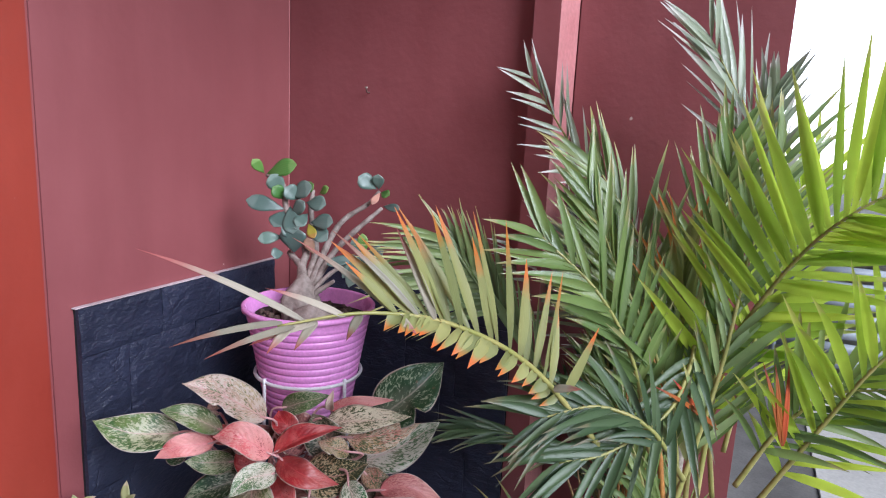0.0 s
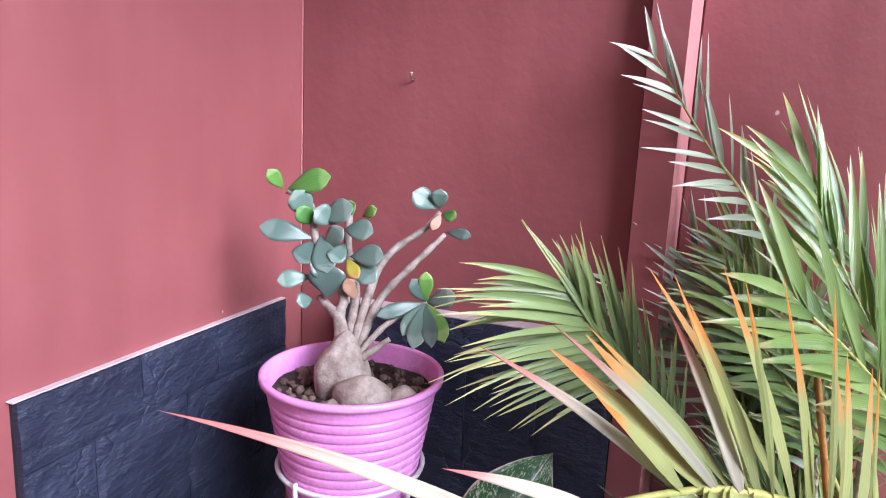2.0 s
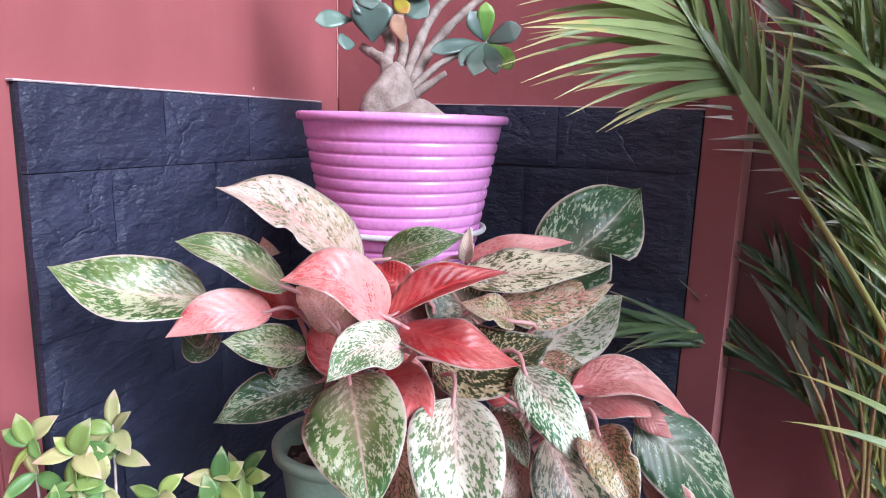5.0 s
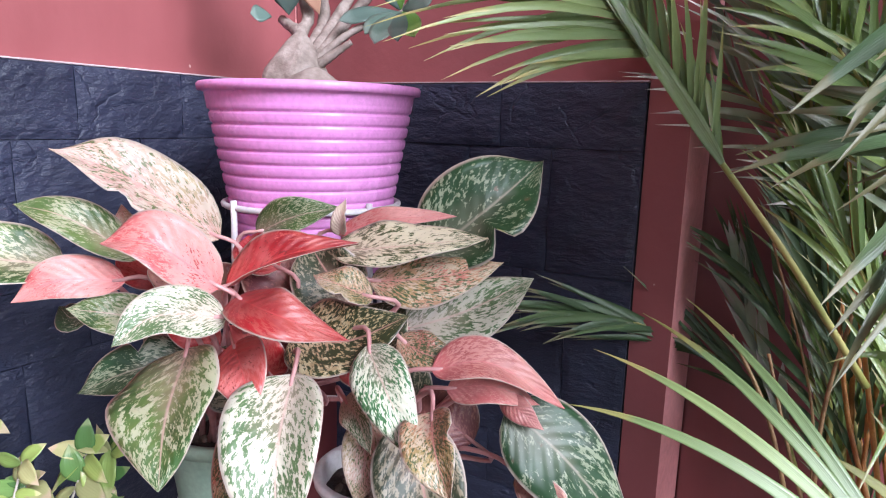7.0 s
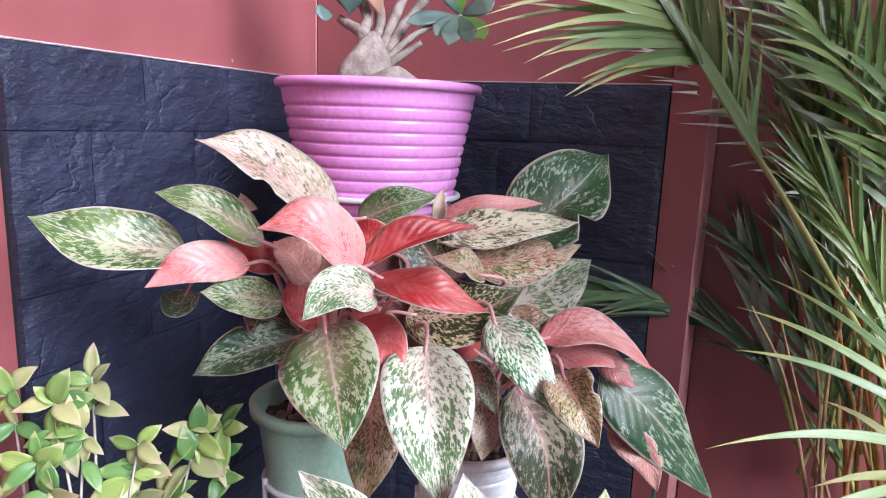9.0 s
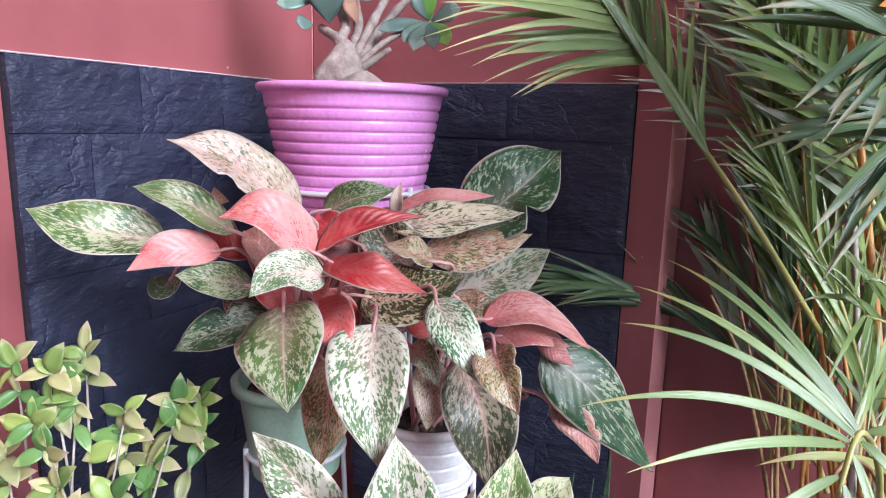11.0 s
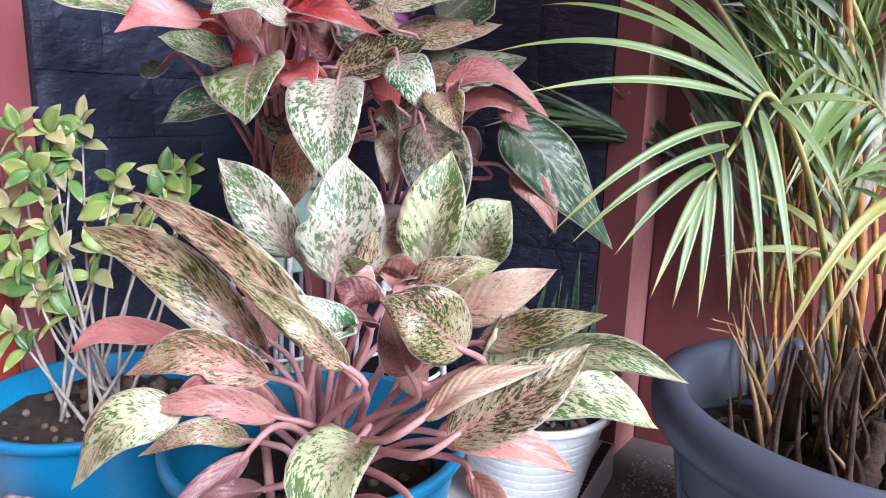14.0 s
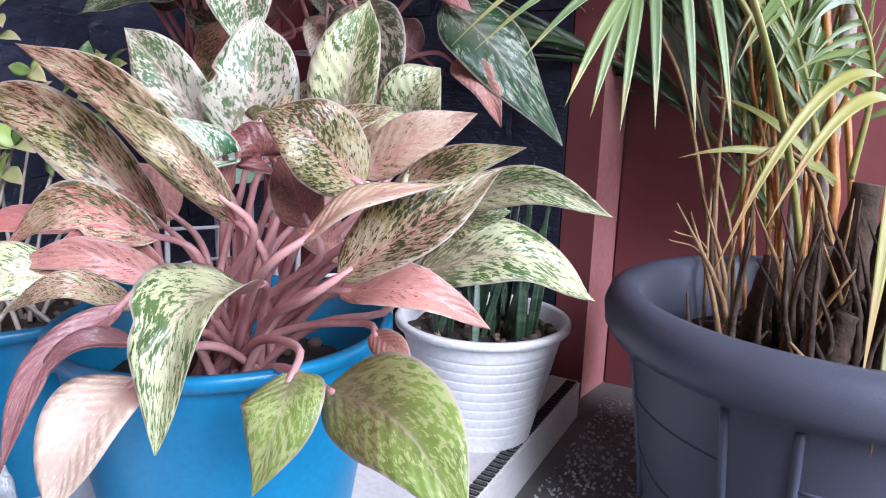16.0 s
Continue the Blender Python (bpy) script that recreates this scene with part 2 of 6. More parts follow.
# ---- pots ----
def pot_profile(r_top, r_low, h, ribs=0, rib=0.0, lip=0.006, lip_h=0.012, wall=0.004, rib_from=0.12, rib_to=0.9, steps=150):
    out = [(0.001, 0.0), (r_low, 0.0)]
    for k in range(1, steps):
        s = k / steps
        z = s * (h - lip_h)
        r = r_low + (r_top - r_low) * z / h
        if ribs and rib_from < s < rib_to:
            u = (s - rib_from) / (rib_to - rib_from) * ribs % 1.0
            r += rib * (0.12 * math.cos((u - 0.5) * 2 * math.pi) * -0.6 - 0.7 * max(0.0, 1 - abs(u - 0.5) / 0.14))
        out.append((r, z))
    out += [(r_top, h - lip_h), (r_top + lip, h - lip_h + 0.001), (r_top + lip + 0.001, h - 0.003), (r_top + lip - 0.002, h),
            (r_top - wall + 0.002, h), (r_top - wall, h - 0.004), (r_low + (r_top - r_low) * 0.6 - wall, h * 0.6), (r_low - wall, 0.01), (0.001, 0.01)]
    return out


def soil_disc(r, z, lumps, parent, seed, rough=0.010):
    rnd = random.Random(seed)
    bm = bmesh.new()
    rings, seg = 10, 40
    rows = [[bm.verts.new((0, 0, z))] * seg]
    for i in range(1, rings + 1):
        rr = r * i / rings
        rows.append([bm.verts.new((rr * math.cos(2 * math.pi * k / seg), rr * math.sin(2 * math.pi * k / seg),
                                   z + rough * noise.noise(Vector((rr * 40 * math.cos(2 * math.pi * k / seg), rr * 40 * math.sin(2 * math.pi * k / seg), seed))))) for k in range(seg)])
    for i in range(rings):
        for k in range(seg):
            a, b, c, d = rows[i][k], rows[i + 1][k], rows[i + 1][(k + 1) % seg], rows[i][(k + 1) % seg]
            bm.faces.new((a, b, c) if i == 0 else (a, b, c, d))
    part("soil", bm, SOIL, parent, "dark crumbly soil")
    bm = bmesh.new()
    for _ in range(lumps):
        a, q = rnd.uniform(0, 6.28), r * math.sqrt(rnd.uniform(0.02, 0.85))
        s = rnd.uniform(0.004, 0.012)
        mm = Matrix.LocRotScale((q * math.cos(a), q * math.sin(a), z + s * 0.3), Euler((rnd.uniform(0, 3), rnd.uniform(0, 3), 0)), (s, s * rnd.uniform(0.6, 1), s * rnd.uniform(0.5, 0.9)))
        bmesh.ops.create_icosphere(bm, subdivisions=1, radius=1.0, matrix=mm)
    if lumps:
        tagged(part("mulch", bm, PEBBLE, parent, "brown lumps of bark and earth"), kind="stuff")


def plant_pot(label, at, r_top, r_low, h, mat, ribs=0, rib=0.0, soil=0.85, lumps=40, seed=1, **kw):
    p = thing("plant_pot", label, "plant pot", at)
    part("pot_wall", lathe(pot_profile(r_top, r_low, h, ribs, rib, **kw)), mat, p)
    soil_disc(r_low + (r_top - r_low) * soil - 0.005, h * soil, lumps, p, seed)
    return p


def ring(bm, r, z, thick, seg=40, at=(0, 0)):
    pts = [(at[0] + r * math.cos(2 * math.pi * k / seg), at[1] + r * math.sin(2 * math.pi * k / seg), z) for k in range(seg + 1)]
    tube(bm, pts, thick, 8, False)


def wire_stand(label, at, top_z, r_ring, r_foot, foot_z, turn=0.4, legs=4):
    """A white coated-wire pot stand: ring, splayed legs and a cross hoop."""
    s = thing("pot_stand", label, "pot stand", (at[0], at[1], foot_z))
    bm = bmesh.new()
    ring(bm, r_ring, top_z - foot_z, 0.0042)
    part("ring", bm, WHITE_WIRE, s)
    bm = bmesh.new()
    ring(bm, r_ring * 0.9 + (r_foot - r_ring) * 0.4, (top_z - foot_z) * 0.55, 0.003)
    part("hoop", bm, WHITE_WIRE, s)
    bm = bmesh.new()
    for k in (0, 1):
        a = turn + k * math.pi / 2
        zz = (top_z - foot_z) * 0.72
        tube(bm, [(-r_ring * math.cos(a), -r_ring * math.sin(a), zz), (r_ring * math.cos(a), r_ring * math.sin(a), zz)], 0.003)
    part("pot_rest", bm, WHITE_WIRE, s)
    for k in range(legs):
        a = turn + k * 2 * math.pi / legs
        c, q = math.cos(a), math.sin(a)
        bm = bmesh.new()
        tube(bm, [(r_ring * 1.02 * c, r_ring * 1.02 * q, top_z - foot_z + 0.010), (r_ring * 1.02 * c, r_ring * 1.02 * q, top_z - foot_z - 0.02), (r_foot * c, r_foot * q, 0.0)], 0.0042)
        part("leg", bm, WHITE_WIRE, s)
    return s


LEDGE_Z = 0.068
PURPLE_AT = (-0.873, 1.217)
purple_pot = plant_pot("orchid-purple ribbed plastic pot on a white wire stand", (*PURPLE_AT, 0.750), 0.145, 0.098, 0.257, PURPLE, 13, 0.0055, 0.86, 170, 3, rib_from=0.06, rib_to=0.93)
wire_stand("tall white wire pot stand holding the purple pot", PURPLE_AT, 0.845, 0.122, 0.14, LEDGE_Z, 1.31)
GREEN_AT = (-0.880, 1.060)
green_pot = plant_pot("dusty mint-green plastic pot on a wire stand", (*GREEN_AT, 0.425), 0.084, 0.066, 0.150, MINT, 0, 0, 0.8, 30, 4, lip=0.008, lip_h=0.016)
wire_stand("low white wire stand under the mint-green pot", GREEN_AT, 0.46, 0.074, 0.09, LEDGE_Z, 0.9)
GREY_AT = (-0.668, 1.090)
small_white_pot = plant_pot("small greyish-white plastic pot on a wire stand", (*GREY_AT, 0.42), 0.074, 0.058, 0.130, WHITE_PLASTIC, 4, 0.003, 0.8, 20, 5)
wire_stand("low white wire stand under the small white pot", GREY_AT, 0.455, 0.066, 0.085, LEDGE_Z, 0.2)
FRONT_AT = (-0.586, 0.790)
blue_pot = plant_pot("large sky-blue plastic pot on the tiled ledge", (*FRONT_AT, LEDGE_Z), 0.160, 0.115, 0.262, BLUE, 0, 0, 0.72, 30, 6, lip=0.006, lip_h=0.014)
LEFT_AT = (-0.955, 0.775)
left_pot = plant_pot("sky-blue plastic pot with a leafy shrub", (*LEFT_AT, LEDGE_Z), 0.146, 0.11, 0.222, BLUE, 0, 0, 0.85, 60, 7, lip=0.006, lip_h=0.014)
WHITE_AT = (-0.476, 1.175)
white_pot = plant_pot("white ribbed plastic pot standing on the ledge", (*WHITE_AT, LEDGE_Z), 0.122, 0.079, 0.180, WHITE_PLASTIC, 9, 0.0016, 0.88, 30, 8)
PALM_AT = (-0.030, 1.200)
big_pot = thing("plant_pot", "big dark grey plastic tub with a rolled rim", "plant pot", (*PALM_AT, 0.0))
prof = [(0.001, 0.0), (0.190, 0.0), (0.196, 0.02), (0.232, 0.262), (0.236, 0.272), (0.258, 0.279), (0.266, 0.292), (0.268, 0.312), (0.262, 0.329), (0.248, 0.337), (0.232, 0.335), (0.224, 0.325), (0.216, 0.248), (0.001, 0.243)]
part("pot_wall", lathe(prof, 96), GREY_PLASTIC, big_pot)
soil_disc(0.214, 0.250, 60, big_pot, 9, 0.02)


def on_tub(a, z):
    r = 0.1965 + 0.036 * (z - 0.02) / 0.25
    return (r * math.cos(a), r * math.sin(a), z)


for k in range(6):
    a = -1.86 + k * math.pi / 3
    strap = [on_tub(a - 0.15, 0.262), on_tub(a - 0.15, 0.16), on_tub(a - 0.15, 0.10), on_tub(a - 0.11, 0.065), on_tub(a, 0.055), on_tub(a + 0.11, 0.065), on_tub(a + 0.15, 0.10), on_tub(a + 0.15, 0.16), on_tub(a + 0.15, 0.262)]
    bm = bmesh.new()
    tube(bm, bez(strap, 48), 0.0048, 10)
    part("moulded_strap", bm, GREY_PLASTIC, big_pot)
    for z in (0.20, 0.135):
        bm = bmesh.new()
        tube(bm, [on_tub(a + 0.16 + 0.73 * j / 16, z - 0.022 * math.sin(math.pi * j / 16) * (z < 0.15)) for j in range(17)], 0.0022, 8)
        part("moulded_line", bm, GREY_PLASTIC, big_pot)


# ---- leaf materials ----
def leaf_material(name, base, speck, rib_col, amount, second=None, edge=(0.44, 0.36, 0.31), rough=0.40, dots=0.0, dot_col=(0.07, 0.09, 0.035)):
    """Leaf skin with a pale midrib, slanting side veins and broken flecks between them."""
    m, n, l, b = material(name, rough, 0, 0.38)
    uv = n.new("ShaderNodeUVMap")
    sep = n.new("ShaderNodeSeparateXYZ")
    l.new(uv.outputs[0], sep.inputs[0])

    def math_node(op, a, c=None):
        q = n.new("ShaderNodeMath")
        q.operation = op
        for s, v in zip(q.inputs, (a, c)):
            if v is None:
                continue
            if isinstance(v, (int, float)):
                s.default_value = v
            else:
                l.new(v, s)
        return q.outputs[0]

    across = math_node("ABSOLUTE", math_node("SUBTRACT", sep.outputs[1], 0.5))      # 0 on the midrib, 0.5 at the edge
    slant = math_node("SUBTRACT", sep.outputs[0], math_node("MULTIPLY", across, 0.55))
    info = n.new("ShaderNodeObjectInfo")
    comb = n.new("ShaderNodeCombineXYZ")
    l.new(math_node("MULTIPLY", slant, 27.0), comb.inputs[0])
    l.new(math_node("MULTIPLY", sep.outputs[1], 19.0), comb.inputs[1])
    l.new(math_node("MULTIPLY", info.outputs["Random"], 40.0), comb.inputs[2])
    fl = n.new("ShaderNodeTexNoise")
    fl.inputs["Scale"].default_value, fl.inputs["Detail"].default_value, fl.inputs["Roughness"].default_value = 1.0, 5.0, 0.72
    l.new(comb.outputs[0], fl.inputs["Vector"])
    patchy = noise_at(n, l, 26, 2)
    pm = math_node("ADD", fl.outputs["Fac"], math_node("MULTIPLY", math_node("SUBTRACT", patchy.outputs["Fac"], 0.5), 0.42))
    fleck = ramp(n, l, pm, [(0.625 - amount * 0.3, (0, 0, 0)), (0.655 - amount * 0.3, (1, 1, 1))])
    patch = noise_at(n, l, 22, 3)
    tone = ramp(n, l, patch.outputs["Fac"], [(0.3, tuple(v * 0.7 for v in base)), (0.7, tuple(v * 1.25 for v in base))])
    ground_col = tone.outputs[0]
    if second:
        area = noise_at(n, l, 15, 3)
        am = ramp(n, l, area.outputs["Fac"], [(0.42, (0, 0, 0)), (0.60, (1, 1, 1))])
        ground_col = mix(n, l, am.outputs[0], ground_col, second)
    c1 = mix(n, l, fleck.outputs[0], ground_col, speck)
    blush = ramp(n, l, math_node("ADD", math_node("MULTIPLY", sep.outputs[0], 0.7), math_node("ADD", across, math_node("MULTIPLY", patchy.outputs["Fac"], 0.5))), [(0.30, (0.47, 0.47, 0.47)), (0.75, (0, 0, 0))])
    c1 = mix(n, l, blush.outputs[0], c1, rib_col)
    scar = noise_at(n, l, 48, 4)
    sc = ramp(n, l, scar.outputs["Fac"], [(0.70, (0, 0, 0)), (0.76, (0.7, 0.7, 0.7))])
    c1 = mix(n, l, sc.outputs[0], c1, (0.16, 0.09, 0.05))
    if dots:
        comb2 = n.new("ShaderNodeCombineXYZ")
        l.new(math_node("MULTIPLY", slant, 34.0), comb2.inputs[0])
        l.new(math_node("MULTIPLY", sep.outputs[1], 20.0), comb2.inputs[1])
        l.new(math_node("MULTIPLY", info.outputs["Random"], 90.0), comb2.inputs[2])
        dn = n.new("ShaderNodeTexNoise")
        dn.inputs["Scale"].default_value, dn.inputs["Detail"].default_value, dn.inputs["Roughness"].default_value = 1.0, 4.0, 0.7
        l.new(comb2.outputs[0], dn.inputs["Vector"])
        dm = ramp(n, l, math_node("ADD", dn.outputs["Fac"], math_node("MULTIPLY", math_node("SUBTRACT", patchy.outputs["Fac"], 0.5), -0.35)), [(0.675 - dots * 0.2, (0, 0, 0)), (0.705 - dots * 0.2, (1, 1, 1))])
        c1 = mix(n, l, dm.outputs[0], c1, dot_col)
    rib = ramp(n, l, across, [(0.004, (0.75, 0.75, 0.75)), (0.022, (0, 0, 0))])
    c2 = mix(n, l, rib.outputs[0], c1, rib_col)
    rim = ramp(n, l, across, [(0.465, (0, 0, 0)), (0.49, (1, 1, 1))])
    c3 = mix(n, l, rim.outputs[0], c2, edge)
    hue = n.new("ShaderNodeHueSaturation")
    vary = n.new("ShaderNodeMapRange")
    vary.inputs[3].default_value, vary.inputs[4].default_value = 0.82, 1.15
    l.new(info.outputs["Random"], vary.inputs[0])
    l.new(vary.outputs[0], hue.inputs["Value"])
    l.new(c3, hue.inputs["Color"])
    l.new(hue.outputs[0], b.inputs["Base Color"])
    b.inputs["Subsurface Weight"].default_value = 0.08
    b.inputs["Subsurface Radius"].default_value = (0.004, 0.004, 0.002)
    veins = n.new("ShaderNodeTexWave")
    veins.inputs["Scale"].default_value, veins.inputs["Distortion"].default_value = 3.2, 0.6
    vc = n.new("ShaderNodeCombineXYZ")
    l.new(slant, vc.inputs[0])
    l.new(vc.outputs[0], veins.inputs["Vector"])
    bump(n, l, b, veins.outputs["Fac"], 0.22, 0.002)
    return m


LEAF = {
    "green": leaf_material("green aglaonema leaf", (0.038, 0.084, 0.020), (0.335, 0.335, 0.216), (0.456, 0.309, 0.263), 0.38, second=(0.105, 0.151, 0.041)),
    "dark": leaf_material("dark green aglaonema leaf", (0.024, 0.065, 0.024), (0.300, 0.337, 0.227), (0.368, 0.331, 0.258), 0.26),
    "white": leaf_material("white-flecked aglaonema leaf", (0.084, 0.142, 0.056), (0.512, 0.479, 0.385), (0.587, 0.403, 0.357), 0.52),
    "pink": leaf_material("salmon pink aglaonema leaf", (0.536, 0.092, 0.098), (0.609, 0.276, 0.253), (0.623, 0.187, 0.198), 0.46, (0.687, 0.320, 0.295), dots=0.22, dot_col=(0.300, 0.060, 0.060)),
    "red": leaf_material("deep red aglaonema leaf", (0.303, 0.013, 0.018), (0.379, 0.066, 0.057), (0.512, 0.080, 0.080), 0.36, (0.475, 0.150, 0.140), dots=0.25, dot_col=(0.170, 0.020, 0.020)),
    "mixed": leaf_material("pink aglaonema leaf with green flecks", (0.459, 0.171, 0.138), (0.487, 0.385, 0.280), (0.554, 0.232, 0.218), 0.4, second=(0.323, 0.241, 0.104), dots=0.8),
    "fawn": leaf_material("fawn aglaonema leaf with green flecks", (0.400, 0.215, 0.160), (0.460, 0.400, 0.260), (0.511, 0.236, 0.211), 0.42, second=(0.285, 0.245, 0.100), dots=0.80, dot_col=(0.039, 0.052, 0.014)),
    "olive": leaf_material("yellow-green aglaonema leaf", (0.183, 0.249, 0.054), (0.362, 0.399, 0.160), (0.415, 0.360, 0.250), 0.42),
    "pale": leaf_material("pale cream aglaonema leaf", (0.527, 0.389, 0.321), (0.575, 0.484, 0.369), (0.548, 0.387, 0.341), 0.4),
    "underside": leaf_material("dusky pink leaf underside", (0.420, 0.195, 0.170), (0.500, 0.275, 0.215), (0.580, 0.290, 0.275), 0.35, dots=0.3, dot_col=(0.126, 0.062, 0.034)),
}
LEAF.update({
    "blush": leaf_material("cream-pink aglaonema leaf with green flecks", (0.560, 0.350, 0.310), (0.610, 0.500, 0.410), (0.600, 0.300, 0.280), 0.5, second=(0.430, 0.330, 0.190), dots=0.55, dot_col=(0.120, 0.140, 0.050)),
    "speckled": leaf_material("cream aglaonema leaf thick with dark specks", (0.480, 0.360, 0.200), (0.560, 0.480, 0.300), (0.560, 0.300, 0.260), 0.4, dots=1.05, dot_col=(0.030, 0.040, 0.014)),
    "speckled2": leaf_material("dark olive aglaonema leaf with cream flecks", (0.060, 0.075, 0.026), (0.600, 0.540, 0.390), (0.540, 0.380, 0.310), 0.56),
    "white2": leaf_material("fresh green aglaonema leaf with white blotches", (0.050, 0.140, 0.052), (0.580, 0.600, 0.480), (0.560, 0.420, 0.360), 0.46),
    "rose": leaf_material("dusty rose aglaonema leaf", (0.390, 0.110, 0.108), (0.520, 0.240, 0.215), (0.560, 0.200, 0.200), 0.4, second=(0.470, 0.200, 0.180)),
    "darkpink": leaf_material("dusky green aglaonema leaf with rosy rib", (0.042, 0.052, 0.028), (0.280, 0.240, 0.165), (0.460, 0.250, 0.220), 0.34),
    "cream": leaf_material("green aglaonema leaf with broad cream flecks", (0.088, 0.145, 0.042), (0.500, 0.500, 0.300), (0.540, 0.410, 0.330), 0.52),
    "olive2": leaf_material("olive aglaonema leaf with pink flush", (0.200, 0.225, 0.070), (0.480, 0.430, 0.230), (0.520, 0.300, 0.240), 0.45, second=(0.420, 0.270, 0.180)),
    "peach": leaf_material("peach aglaonema leaf with sparse green flecks", (0.520, 0.290, 0.230), (0.580, 0.430, 0.320), (0.600, 0.280, 0.260), 0.4, second=(0.500, 0.360, 0.220), dots=0.45, dot_col=(0.110, 0.120, 0.040)),
    "mauve": leaf_material("withered mauve aglaonema leaf", (0.240, 0.105, 0.115), (0.340, 0.180, 0.170), (0.420, 0.220, 0.220), 0.35, edge=(0.24, 0.14, 0.13)),
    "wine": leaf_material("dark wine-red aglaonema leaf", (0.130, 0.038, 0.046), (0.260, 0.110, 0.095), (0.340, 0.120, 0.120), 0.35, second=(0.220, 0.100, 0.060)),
})
PETIOLE = mottled("pink leaf stalk", (0.46, 0.21, 0.21), (0.64, 0.37, 0.36), 20, 150, 0.4, 0.1)
FACING = Vector((0.35, -0.75, 0.56)).normalized()


def blade(base, tip, width, arch, fold, facing, turn=0.0, seed=0, nu=14, nv=6, thick=0.0009, sag=0.0, shape=(0.70, 1.00), wavy=0.035, sway=0.0, rise=0.0, bite=None):
    """A leaf blade as a thin closed sheet: the upper skin takes slot 0, the lower one slot 1."""
    base, tip = Vector(base), Vector(tip)
    ax = tip - base
    ln = ax.length
    ax.normalize()
    nrm = (facing - ax * facing.dot(ax)).normalized()
    nrm = Matrix.Rotation(radians(turn), 3, ax) @ nrm
    side = ax.cross(nrm)
    pk = shape[0] / (shape[0] + shape[1])
    top = pk ** shape[0] * (1 - pk) ** shape[1]
    bm = bmesh.new()
    uvl = bm.loops.layers.uv.new("UVMap")
    skins, coords = [], {}
    for lift in (thick, -thick):
        grid = []
        for i in range(nu + 1):
            u = i / nu
            c = base + ax * (ln * u) + nrm * (arch * ln * 4 * u * (1 - u) * 0.6) + Vector((0, 0, rise * ln * 4 * u * (1 - u) - sag * ln * u * u)) + side * (sway * ln * 4 * u * (1 - u))
            w = max(u, 0.004) ** shape[0] * max(1 - u, 0.0015) ** shape[1] / top * width / 2 * (1 - 0.45 * u ** 7)
            row = []
            for j in range(nv + 1):
                v = j / nv * 2 - 1
                wave = wavy * width * math.sin(u * 11 + seed * 1.7 + (2 if v > 0 else 0)) * abs(v) ** 2
                ws = w
                if bite and v * bite[2] > 0:
                    ws = w * (1 - bite[1] * math.exp(-((u - bite[0]) / 0.045) ** 2))
                p = c + side * (ws * v) + nrm * (fold * w * abs(v) ** 1.4 + wave + (lift if abs(v) < 0.99 else lift * 0.3))
                vt = bm.verts.new(p)
                coords[vt] = (u, j / nv)
                row.append(vt)
            grid.append(row)
        skins.append(grid)
    for s, grid in enumerate(skins):
        for i in range(nu):
            for j in range(nv):
                f4 = [grid[i][j], grid[i + 1][j], grid[i + 1][j + 1], grid[i][j + 1]]
                fc = bm.faces.new(f4 if s == 0 else f4[::-1])
                fc.material_index = s
                for lp in fc.loops:
                    lp[uvl].uv = coords[lp.vert]
    for j in (0, nv):
        for i in range(nu):
            fc = bm.faces.new((skins[0][i][j], skins[1][i][j], skins[1][i + 1][j], skins[0][i + 1][j]))
            for lp in fc.loops:
                lp[uvl].uv = coords[lp.vert]
    return bm


def plant(name, label, category, at):
    p = thing(name, label, category, at)
    p["count"] = 0
    return p


def local(p, q):
    return Vector(q) - p.location


